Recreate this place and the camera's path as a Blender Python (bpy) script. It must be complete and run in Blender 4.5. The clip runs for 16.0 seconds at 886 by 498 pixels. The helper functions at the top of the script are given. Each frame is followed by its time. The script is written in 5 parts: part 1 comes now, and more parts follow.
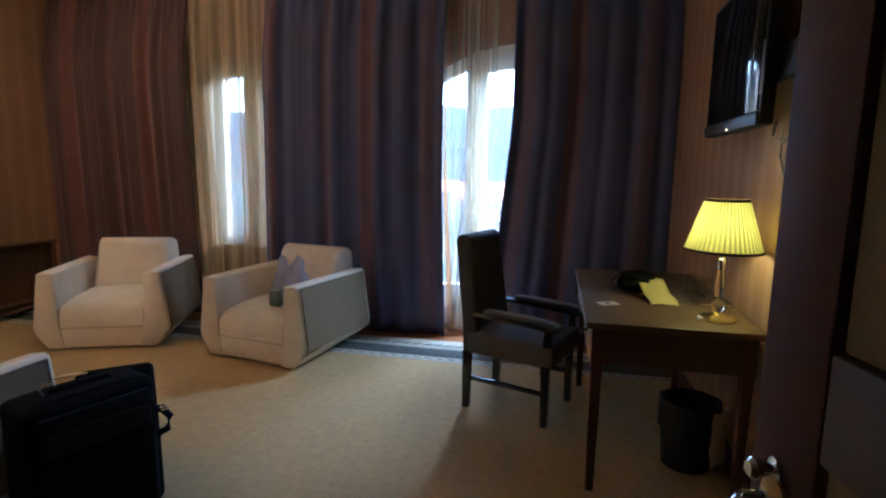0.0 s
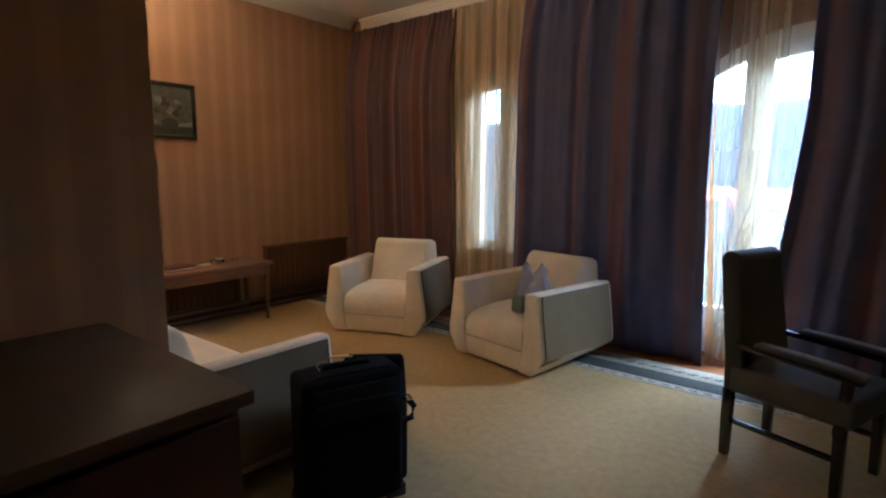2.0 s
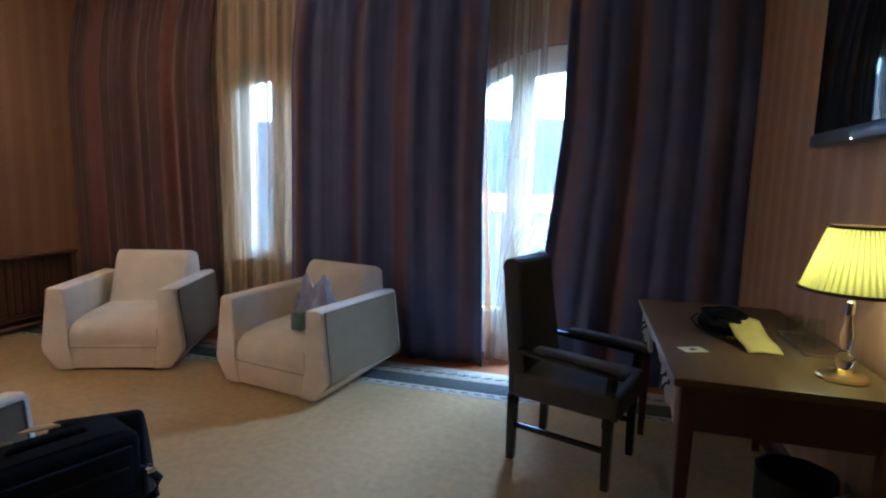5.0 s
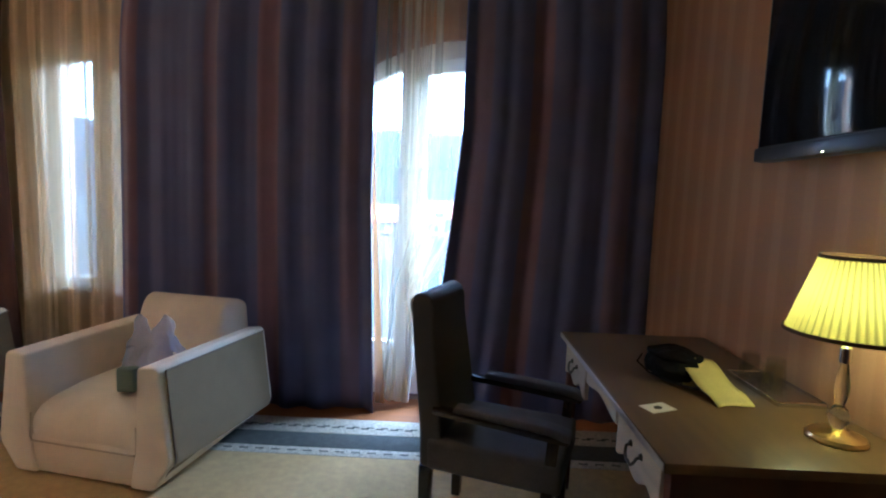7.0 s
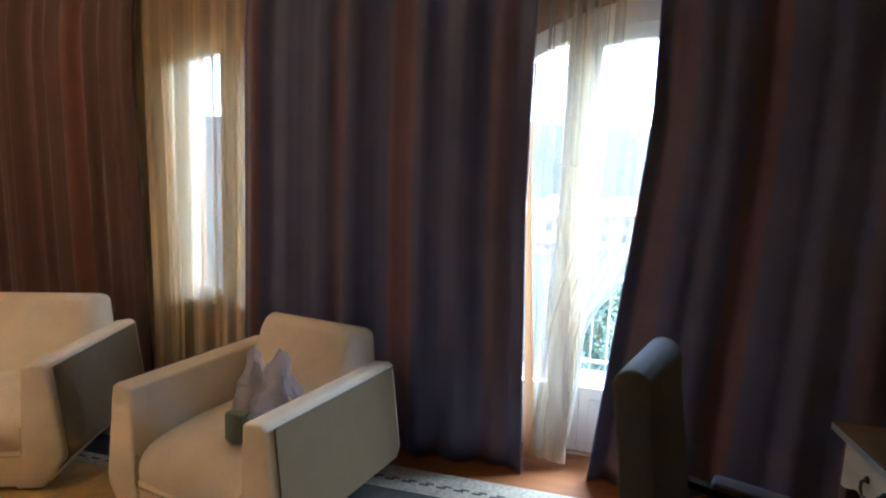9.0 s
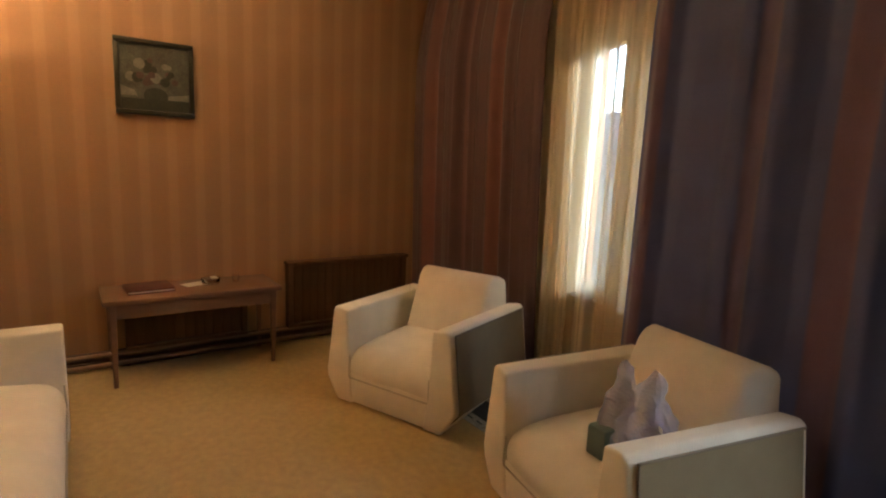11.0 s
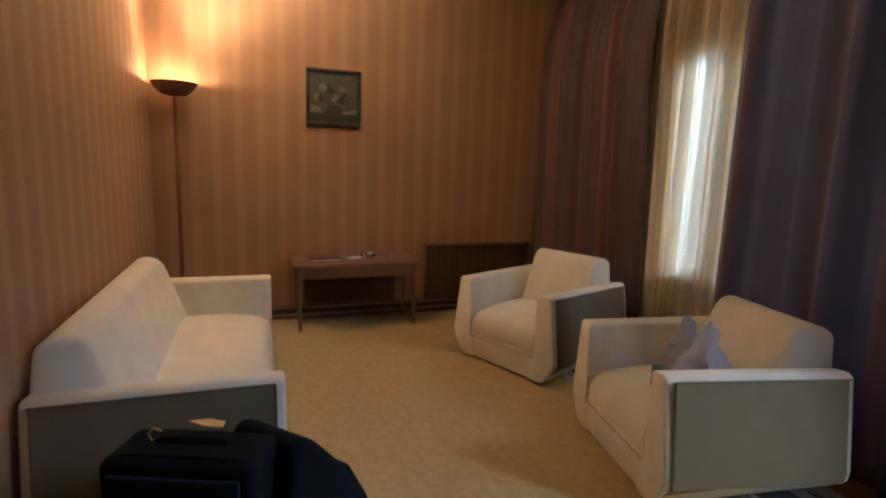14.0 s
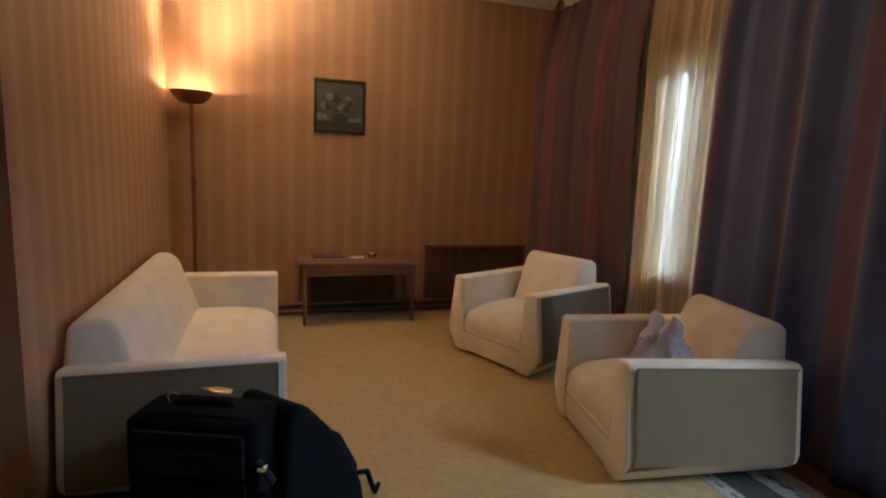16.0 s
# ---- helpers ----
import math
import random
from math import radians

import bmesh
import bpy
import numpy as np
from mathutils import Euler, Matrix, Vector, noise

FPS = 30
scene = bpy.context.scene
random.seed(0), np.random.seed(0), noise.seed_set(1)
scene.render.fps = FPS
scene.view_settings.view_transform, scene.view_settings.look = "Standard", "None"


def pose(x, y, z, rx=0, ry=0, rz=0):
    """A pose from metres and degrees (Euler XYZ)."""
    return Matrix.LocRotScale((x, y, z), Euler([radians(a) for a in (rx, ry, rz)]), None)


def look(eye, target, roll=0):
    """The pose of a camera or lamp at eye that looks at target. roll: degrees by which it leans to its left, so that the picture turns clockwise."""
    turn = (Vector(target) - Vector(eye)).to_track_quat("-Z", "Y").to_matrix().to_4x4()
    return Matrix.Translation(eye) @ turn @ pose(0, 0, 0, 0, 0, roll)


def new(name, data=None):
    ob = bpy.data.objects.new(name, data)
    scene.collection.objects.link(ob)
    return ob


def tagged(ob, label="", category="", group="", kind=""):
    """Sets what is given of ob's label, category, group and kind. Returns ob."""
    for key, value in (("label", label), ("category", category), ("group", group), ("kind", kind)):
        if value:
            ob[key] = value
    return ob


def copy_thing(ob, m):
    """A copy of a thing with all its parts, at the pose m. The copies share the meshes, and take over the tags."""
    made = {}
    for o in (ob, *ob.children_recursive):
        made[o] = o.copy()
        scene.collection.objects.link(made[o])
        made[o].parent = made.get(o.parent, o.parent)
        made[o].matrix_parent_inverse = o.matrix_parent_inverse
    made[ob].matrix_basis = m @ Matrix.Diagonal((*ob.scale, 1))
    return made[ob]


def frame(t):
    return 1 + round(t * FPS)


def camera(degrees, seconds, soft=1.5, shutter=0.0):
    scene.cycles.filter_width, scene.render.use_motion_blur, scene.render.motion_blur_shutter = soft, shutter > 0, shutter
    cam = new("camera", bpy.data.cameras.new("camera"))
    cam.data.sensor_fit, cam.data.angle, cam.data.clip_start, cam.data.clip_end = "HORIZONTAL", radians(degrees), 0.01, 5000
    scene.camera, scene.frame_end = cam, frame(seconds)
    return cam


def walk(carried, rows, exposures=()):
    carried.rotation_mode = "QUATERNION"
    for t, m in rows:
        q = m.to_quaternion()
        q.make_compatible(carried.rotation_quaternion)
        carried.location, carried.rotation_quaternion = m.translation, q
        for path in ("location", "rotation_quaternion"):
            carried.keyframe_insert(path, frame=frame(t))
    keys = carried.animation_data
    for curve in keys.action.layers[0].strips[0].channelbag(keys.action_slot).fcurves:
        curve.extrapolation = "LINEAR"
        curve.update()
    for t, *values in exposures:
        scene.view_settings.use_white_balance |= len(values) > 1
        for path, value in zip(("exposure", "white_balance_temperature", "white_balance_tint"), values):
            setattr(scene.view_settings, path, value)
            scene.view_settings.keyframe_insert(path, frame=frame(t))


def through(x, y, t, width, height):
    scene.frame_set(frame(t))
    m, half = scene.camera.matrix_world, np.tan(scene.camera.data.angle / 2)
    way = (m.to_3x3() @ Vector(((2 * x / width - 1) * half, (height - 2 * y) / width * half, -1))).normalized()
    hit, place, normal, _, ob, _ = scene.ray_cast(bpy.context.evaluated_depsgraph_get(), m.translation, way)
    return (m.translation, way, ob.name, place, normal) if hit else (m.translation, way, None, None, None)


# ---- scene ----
cam = camera(79.6, 16.0, soft=2.1)
PATH = [
    (0, (0.454, 0.296, 1.332), (0.046, 2.232, 1.043), 1.0),
    (0.5, (0.454, 0.355, 1.338), (-0.217, 2.218, 1.056), 1.0),
    (1, (0.455, 0.371, 1.333), (-0.433, 2.142, 1.055), 0.7),
    (1.5, (0.449, 0.366, 1.34), (-0.617, 2.037, 1.066), 0.5),
    (2, (0.443, 0.394, 1.335), (-0.791, 1.944, 1.061), 0.3),
    (2.5, (0.418, 0.409, 1.328), (-0.947, 1.845, 1.056), 0.6),
    (3, (0.42, 0.395, 1.32), (-1.014, 1.762, 1.042), 0.7),
    (3.5, (0.424, 0.368, 1.329), (-0.956, 1.788, 1.046), 0.9),
    (4, (0.411, 0.438, 1.328), (-0.768, 2.029, 1.049), 1.4),
    (4.5, (0.354, 0.589, 1.326), (-0.511, 2.372, 1.06), 1.5),
    (5, (0.3, 0.67, 1.34), (-0.218, 2.586, 1.089), 1.7),
    (7.5, (0.025, 1.389, 1.361), (-0.012, 3.379, 1.165), 2.3),
    (8, (-0.021, 1.565, 1.376), (-0.122, 3.552, 1.172), 2.3),
    (8.5, (-0.072, 1.728, 1.382), (-0.327, 3.7, 1.17), 2.3),
    (9, (-0.178, 1.873, 1.409), (-0.672, 3.796, 1.169), 2.2),
    (9.5, (-0.309, 1.979, 1.435), (-1.103, 3.795, 1.167), 2.6),
    (10, (-0.397, 2.033, 1.429), (-1.533, 3.654, 1.137), 2.9),
    (12.5, (0.078, 2.074, 1.379), (-1.778, 2.747, 1.06), 1.8),
    (13, (0.195, 2.063, 1.363), (-1.667, 2.719, 1.041), 1.8),
    (13.5, (0.282, 2.012, 1.37), (-1.582, 2.656, 1.04), 1.6),
    (14, (0.37, 1.905, 1.351), (-1.491, 2.568, 1.038), 1.9),
    (14.5, (0.414, 1.859, 1.358), (-1.445, 2.531, 1.054), 2.1),
    (15, (0.449, 1.873, 1.36), (-1.414, 2.533, 1.059), 2.4),
    (15.5, (0.536, 1.899, 1.363), (-1.333, 2.545, 1.063), 2.5),
    (16, (0.629, 1.92, 1.355), (-1.246, 2.55, 1.061), 2.5),
]
walk(cam, [(t, look(eye, target, roll)) for t, eye, target, roll in PATH], [(0, 5.0, 4600, 10), (1.5, 4.97, 4850, 10), (3, 4.85, 5350, 10), (3.5, 4.87, 5050, 10), (4, 4.92, 4850, 10), (5, 5.05, 4300, 10), (7.5, 5.15, 4650, 10), (8.5, 5.2, 5000, 10), (9.5, 5.1, 5900, 10), (10.2, 5.15, 6700, 10), (12.3, 5.05, 5450, 10), (14, 5.05, 5250, 10), (16, 5.0, 5300, 10)])

SKY, TORCH, TORCH_UP, DESKLAMP, SKY_LAMP = 0.15, 0.35, 19.5, 0.08, 60.0


# ---- light ----
def world_sky():
    w = bpy.data.worlds.new("sky")
    scene.world = w
    w.use_nodes = True
    nt = w.node_tree
    sky = nt.nodes.new("ShaderNodeTexSky")
    sky.sky_type, sky.sun_disc = "NISHITA", False
    sky.sun_elevation, sky.sun_rotation = radians(50), radians(100)
    sky.air_density, sky.dust_density = 1.0, 2.0
    bg = nt.nodes["Background"]
    bg.inputs["Strength"].default_value = SKY
    nt.links.new(sky.outputs["Color"], bg.inputs["Color"])


def lamp(name, kind, m, energy, colour, size):
    data = bpy.data.lights.new(name, kind)
    data.energy, data.color = energy, colour
    if kind == "POINT":
        data.shadow_soft_size = size
    elif kind == "SPOT":
        data.shadow_soft_size, data.spot_size, data.spot_blend = size, radians(104), 1.0
    elif kind == "AREA":
        data.shape, data.size, data.size_y = "RECTANGLE", size[0], size[1]
    elif kind == "SUN":
        data.angle = radians(size)
    ob = new(name, data)
    ob.matrix_world = m
    return ob


world_sky()
lamp("sun", "SUN", look((49, -9, 59), (0, 0, 0)), 0.5, (1.0, 0.96, 0.9), 10.0)
# added area lamp, kept out of view; extra sky light through the arched door
lamp("added_sky_lamp", "AREA", look((1.7, 7.2, 4.0), (-0.6, 3.5, 0.3)), SKY_LAMP, (0.80, 0.91, 1.0), (4.6, 1.7))
LAMP_X, LAMP_Y, LAMP_Z = -4.03, 1.372, 1.85
lamp("torchiere_bulb", "POINT", pose(LAMP_X, LAMP_Y, LAMP_Z + 0.008), TORCH, (1.0, 0.66, 0.34), 0.02)
lamp("torchiere_reflector", "SPOT", look((LAMP_X, LAMP_Y, LAMP_Z - 0.02), (LAMP_X + 0.48, LAMP_Y + 0.48, LAMP_Z + 1.0)), TORCH_UP, (1.0, 0.72, 0.42), 0.08)
DL_X, DL_Y = 1.118, 2.60
lamp("desk_lamp_bulb", "POINT", pose(DL_X, DL_Y, 1.12), DESKLAMP, (1.0, 0.88, 0.36), 0.03)


# ---- materials ----
def rgba(c):
    return (c[0], c[1], c[2], 1.0)


def material(name, base, rough=0.6, metal=0.0, scale=8.0, vary=0.2, bump=0.15, fine=220.0, sheen=0.0, coat=0.0, stretch=(1, 1, 1), space="Object"):
    """A surface with variation at two scales: soft blotches and fine grain."""
    m = bpy.data.materials.new(name)
    m.use_nodes = True
    nt = m.node_tree
    b = nt.nodes["Principled BSDF"]
    tc = nt.nodes.new("ShaderNodeTexCoord")
    mp = nt.nodes.new("ShaderNodeMapping")
    mp.inputs["Scale"].default_value = stretch
    nt.links.new(tc.outputs[space], mp.inputs["Vector"])
    big = nt.nodes.new("ShaderNodeTexNoise")
    big.inputs["Scale"].default_value, big.inputs["Detail"].default_value = scale, 6
    small = nt.nodes.new("ShaderNodeTexNoise")
    small.inputs["Scale"].default_value, small.inputs["Detail"].default_value = fine, 3
    for n in (big, small):
        nt.links.new(mp.outputs["Vector"], n.inputs["Vector"])
    add = nt.nodes.new("ShaderNodeMath")
    add.operation = "ADD"
    nt.links.new(big.outputs["Fac"], add.inputs[0])
    nt.links.new(small.outputs["Fac"], add.inputs[1])
    rmp = nt.nodes.new("ShaderNodeMapRange")
    rmp.inputs["From Min"].default_value, rmp.inputs["From Max"].default_value = 0.6, 1.4
    rmp.inputs["To Min"].default_value, rmp.inputs["To Max"].default_value = 1 - vary, 1 + vary
    nt.links.new(add.outputs[0], rmp.inputs["Value"])
    mul = nt.nodes.new("ShaderNodeMix")
    mul.data_type, mul.blend_type = "RGBA", "MULTIPLY"
    mul.inputs["Factor"].default_value = 1.0
    mul.inputs["A"].default_value = rgba(base)
    nt.links.new(rmp.outputs["Result"], mul.inputs["B"])
    nt.links.new(mul.outputs["Result"], b.inputs["Base Color"])
    rr = nt.nodes.new("ShaderNodeMapRange")
    rr.inputs["To Min"].default_value, rr.inputs["To Max"].default_value = max(0.02, rough - 0.3 * vary), min(1.0, rough + 0.3 * vary)
    nt.links.new(big.outputs["Fac"], rr.inputs["Value"])
    nt.links.new(rr.outputs["Result"], b.inputs["Roughness"])
    b.inputs["Metallic"].default_value = metal
    b.inputs["Sheen Weight"].default_value = sheen
    b.inputs["Coat Weight"].default_value = coat
    b.inputs["Coat Roughness"].default_value = 0.15
    if bump:
        bp = nt.nodes.new("ShaderNodeBump")
        bp.inputs["Strength"].default_value, bp.inputs["Distance"].default_value = bump, 0.004
        nt.links.new(small.outputs["Fac"], bp.inputs["Height"])
        nt.links.new(bp.outputs["Normal"], b.inputs["Normal"])
    return m


def node(m, kind):
    return m.node_tree.nodes.new(kind)


def wallpaper():
    """Copper wallpaper with satin stripes, 16 cm repeat, each with a fine line at its edge."""
    m = material("striped_wallpaper", (0.475, 0.275, 0.142), 0.55, scale=3.0, vary=0.12, bump=0.12, fine=260, space="Object")
    nt = m.node_tree
    b = nt.nodes["Principled BSDF"]
    geo, sep = node(m, "ShaderNodeNewGeometry"), node(m, "ShaderNodeSeparateXYZ")
    nt.links.new(geo.outputs["Position"], sep.inputs["Vector"])
    add, div, fr = node(m, "ShaderNodeMath"), node(m, "ShaderNodeMath"), node(m, "ShaderNodeMath")
    add.operation, div.operation, fr.operation = "ADD", "DIVIDE", "FRACT"
    div.inputs[1].default_value = 0.165
    nt.links.new(sep.outputs["X"], add.inputs[0])
    nt.links.new(sep.outputs["Y"], add.inputs[1])
    nt.links.new(add.outputs[0], div.inputs[0])
    nt.links.new(div.outputs[0], fr.inputs[0])
    ramp = node(m, "ShaderNodeValToRGB")
    els = ramp.color_ramp.elements
    els[0].position, els[0].color = 0.0, (0.89, 0.86, 0.84, 1)
    els[1].position, els[1].color = 1.0, (0.89, 0.86, 0.84, 1)
    for p, c in ((0.10, (0.915, 0.89, 0.87, 1)), (0.16, (1.0, 1.0, 1.0, 1)), (0.44, (1.0, 1.0, 1.0, 1)), (0.50, (0.92, 0.89, 0.86, 1)),
                 (0.58, (0.905, 0.875, 0.85, 1)), (0.66, (0.905, 0.875, 0.85, 1)), (0.72, (0.89, 0.86, 0.84, 1))):
        e = els.new(p)
        e.color = c
    nt.links.new(fr.outputs[0], ramp.inputs["Fac"])
    old = b.inputs["Base Color"].links[0].from_socket
    mix = node(m, "ShaderNodeMix")
    mix.data_type, mix.blend_type = "RGBA", "MULTIPLY"
    mix.inputs["Factor"].default_value = 1.0
    nt.links.new(old, mix.inputs["A"])
    nt.links.new(ramp.outputs["Color"], mix.inputs["B"])
    nt.links.new(mix.outputs["Result"], b.inputs["Base Color"])
    rr = node(m, "ShaderNodeMapRange")
    rr.inputs["From Min"].default_value, rr.inputs["From Max"].default_value = 0.75, 1.0
    rr.inputs["To Min"].default_value, rr.inputs["To Max"].default_value = 0.66, 0.52
    nt.links.new(ramp.outputs["Color"], rr.inputs["Value"])
    nt.links.new(rr.outputs["Result"], b.inputs["Roughness"])
    return m


def drape_cloth(name, base, tones):
    """Heavy curtain cloth: dull aubergine bands beside satin copper ones, by the cloth's own width (UV)."""
    m = material(name, base, 0.62, scale=5, vary=0.2, bump=0.25, fine=300, sheen=0.15)
    nt = m.node_tree
    b = nt.nodes["Principled BSDF"]
    uv, sep = node(m, "ShaderNodeUVMap"), node(m, "ShaderNodeSeparateXYZ")
    nt.links.new(uv.outputs["UV"], sep.inputs["Vector"])
    div, fr = node(m, "ShaderNodeMath"), node(m, "ShaderNodeMath")
    div.operation, fr.operation = "DIVIDE", "FRACT"
    div.inputs[1].default_value = 0.95
    nt.links.new(sep.outputs["X"], div.inputs[0])
    nt.links.new(div.outputs[0], fr.inputs[0])
    ramp = node(m, "ShaderNodeValToRGB")
    els = ramp.color_ramp.elements
    dull, warm, copper = (rgba(c) for c in tones)
    els[0].position, els[0].color = 0.0, dull
    els[1].position, els[1].color = 1.0, dull
    for p, c in ((0.30, dull), (0.32, warm), (0.43, warm), (0.45, dull), (0.70, dull), (0.72, copper), (0.86, copper), (0.88, dull)):
        e = els.new(p)
        e.color = c
    nt.links.new(fr.outputs[0], ramp.inputs["Fac"])
    old = b.inputs["Base Color"].links[0].from_socket
    mix = node(m, "ShaderNodeMix")
    mix.data_type, mix.blend_type = "RGBA", "MULTIPLY"
    mix.inputs["Factor"].default_value = 1.0
    nt.links.new(old, mix.inputs["A"])
    nt.links.new(ramp.outputs["Color"], mix.inputs["B"])
    nt.links.new(mix.outputs["Result"], b.inputs["Base Color"])
    return m


def thin_cloth(name, colour, clear, through):
    """Thin cloth: part holes, part fibres that glow with the light from behind."""
    m = bpy.data.materials.new(name)
    m.use_nodes = True
    nt = m.node_tree
    nt.nodes.remove(nt.nodes["Principled BSDF"])
    out = nt.nodes["Material Output"]
    tr, tl, df = node(m, "ShaderNodeBsdfTransparent"), node(m, "ShaderNodeBsdfTranslucent"), node(m, "ShaderNodeBsdfDiffuse")
    noise_tex = node(m, "ShaderNodeTexNoise")
    noise_tex.inputs["Scale"].default_value, noise_tex.inputs["Detail"].default_value = 40, 2
    tc, mp = node(m, "ShaderNodeTexCoord"), node(m, "ShaderNodeMapping")
    mp.inputs["Scale"].default_value = (1, 1, 0.05)
    nt.links.new(tc.outputs["Object"], mp.inputs["Vector"])
    nt.links.new(mp.outputs["Vector"], noise_tex.inputs["Vector"])
    ramp = node(m, "ShaderNodeValToRGB")
    ramp.color_ramp.elements[0].color = rgba([c * 0.96 for c in colour])
    ramp.color_ramp.elements[1].color = rgba(colour)
    nt.links.new(noise_tex.outputs["Fac"], ramp.inputs["Fac"])
    for n in (tl, df):
        nt.links.new(ramp.outputs["Color"], n.inputs["Color"])
    m1, m2 = node(m, "ShaderNodeMixShader"), node(m, "ShaderNodeMixShader")
    m1.inputs["Fac"].default_value, m2.inputs["Fac"].default_value = through, clear
    if clear > 0.2:
        uv, wide, dens = node(m, "ShaderNodeUVMap"), node(m, "ShaderNodeTexNoise"), node(m, "ShaderNodeMapRange")
        mp2 = node(m, "ShaderNodeMapping")
        mp2.inputs["Scale"].default_value = (1, 0.03, 1)
        wide.inputs["Scale"].default_value, wide.inputs["Detail"].default_value = 13, 1
        dens.inputs["From Min"].default_value, dens.inputs["From Max"].default_value = 0.36, 0.50
        dens.inputs["To Min"].default_value, dens.inputs["To Max"].default_value = clear - 0.22, clear + 0.06
        nt.links.new(uv.outputs["UV"], mp2.inputs["Vector"])
        nt.links.new(mp2.outputs["Vector"], wide.inputs["Vector"])
        nt.links.new(wide.outputs["Fac"], dens.inputs["Value"])
        low, sep, less = node(m, "ShaderNodeMapRange"), node(m, "ShaderNodeSeparateXYZ"), node(m, "ShaderNodeMath")
        less.operation = "SUBTRACT"
        low.inputs["From Min"].default_value, low.inputs["From Max"].default_value = 0.10, 0.62
        low.inputs["To Min"].default_value, low.inputs["To Max"].default_value = clear * 0.5, 0.0
        nt.links.new(uv.outputs["UV"], sep.inputs["Vector"])
        nt.links.new(sep.outputs["Y"], low.inputs["Value"])
        nt.links.new(dens.outputs["Result"], less.inputs[0])
        nt.links.new(low.outputs["Result"], less.inputs[1])
        nt.links.new(less.outputs[0], m2.inputs["Fac"])
    nt.links.new(df.outputs[0], m1.inputs[1])
    nt.links.new(tl.outputs[0], m1.inputs[2])
    nt.links.new(m1.outputs[0], m2.inputs[1])
    nt.links.new(tr.outputs[0], m2.inputs[2])
    nt.links.new(m2.outputs[0], out.inputs["Surface"])
    return m


def pleated_silk():
    """Shade cloth in box pleats: the doubled cloth of each fold lets less light through."""
    m = thin_cloth("yellow_pleated_silk", (0.90, 0.82, 0.22), 0.0, 0.32)
    nt = m.node_tree
    tc, sep = node(m, "ShaderNodeTexCoord"), node(m, "ShaderNodeSeparateXYZ")
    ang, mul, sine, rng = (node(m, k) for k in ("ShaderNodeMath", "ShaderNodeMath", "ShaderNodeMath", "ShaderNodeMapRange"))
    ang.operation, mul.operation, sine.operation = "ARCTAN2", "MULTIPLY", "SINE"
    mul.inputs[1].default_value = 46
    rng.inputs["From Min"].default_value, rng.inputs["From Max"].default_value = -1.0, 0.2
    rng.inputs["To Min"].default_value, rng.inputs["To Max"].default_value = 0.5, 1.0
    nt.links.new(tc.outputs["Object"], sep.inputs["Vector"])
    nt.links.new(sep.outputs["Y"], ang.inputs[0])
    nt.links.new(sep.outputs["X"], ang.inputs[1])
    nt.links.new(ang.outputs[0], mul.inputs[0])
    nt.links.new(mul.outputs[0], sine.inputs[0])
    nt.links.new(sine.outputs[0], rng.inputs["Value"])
    tl, df = nt.nodes["Translucent BSDF"], nt.nodes["Diffuse BSDF"]
    old = tl.inputs["Color"].links[0].from_socket
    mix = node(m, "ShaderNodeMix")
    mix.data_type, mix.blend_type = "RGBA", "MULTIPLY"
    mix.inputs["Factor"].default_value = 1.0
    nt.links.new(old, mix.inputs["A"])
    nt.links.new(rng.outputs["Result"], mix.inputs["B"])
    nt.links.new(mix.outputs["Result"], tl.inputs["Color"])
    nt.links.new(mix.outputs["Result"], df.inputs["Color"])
    return m


def glass_mat(name, rough=0.0, tint=(1, 1, 1)):
    m = bpy.data.materials.new(name)
    m.use_nodes = True
    b = m.node_tree.nodes["Principled BSDF"]
    b.inputs["Base Color"].default_value = rgba(tint)
    b.inputs["Roughness"].default_value = rough
    b.inputs["Transmission Weight"].default_value = 1.0
    b.inputs["IOR"].default_value = 1.45
    return m


def pane_mat():
    """Window glass: clear, with a weak mirror."""
    m = bpy.data.materials.new("window_glass")
    m.use_nodes = True
    nt = m.node_tree
    nt.nodes.remove(nt.nodes["Principled BSDF"])
    tr, gl, fr, mx = node(m, "ShaderNodeBsdfTransparent"), node(m, "ShaderNodeBsdfGlossy"), node(m, "ShaderNodeFresnel"), node(m, "ShaderNodeMixShader")
    gl.inputs["Roughness"].default_value = 0.02
    nt.links.new(fr.outputs[0], mx.inputs["Fac"])
    nt.links.new(tr.outputs[0], mx.inputs[1])
    nt.links.new(gl.outputs[0], mx.inputs[2])
    nt.links.new(mx.outputs[0], nt.nodes["Material Output"].inputs["Surface"])
    return m


def thin_glass(name):
    """Thin-walled tableware: nearly clear, with a faint even gloss."""
    m = bpy.data.materials.new(name)
    m.use_nodes = True
    nt = m.node_tree
    nt.nodes.remove(nt.nodes["Principled BSDF"])
    tr, gl, mx = node(m, "ShaderNodeBsdfTransparent"), node(m, "ShaderNodeBsdfGlossy"), node(m, "ShaderNodeMixShader")
    tr.inputs["Color"].default_value = (0.95, 0.96, 0.95, 1)
    gl.inputs["Roughness"].default_value = 0.08
    mx.inputs["Fac"].default_value = 0.09
    nt.links.new(tr.outputs[0], mx.inputs[1])
    nt.links.new(gl.outputs[0], mx.inputs[2])
    nt.links.new(mx.outputs[0], nt.nodes["Material Output"].inputs["Surface"])
    return m


def glow_mat(name, colour, strength):
    m = bpy.data.materials.new(name)
    m.use_nodes = True
    b = m.node_tree.nodes["Principled BSDF"]
    b.inputs["Base Color"].default_value = rgba(colour)
    b.inputs["Emission Color"].default_value = rgba(colour)
    b.inputs["Emission Strength"].default_value = strength
    return m


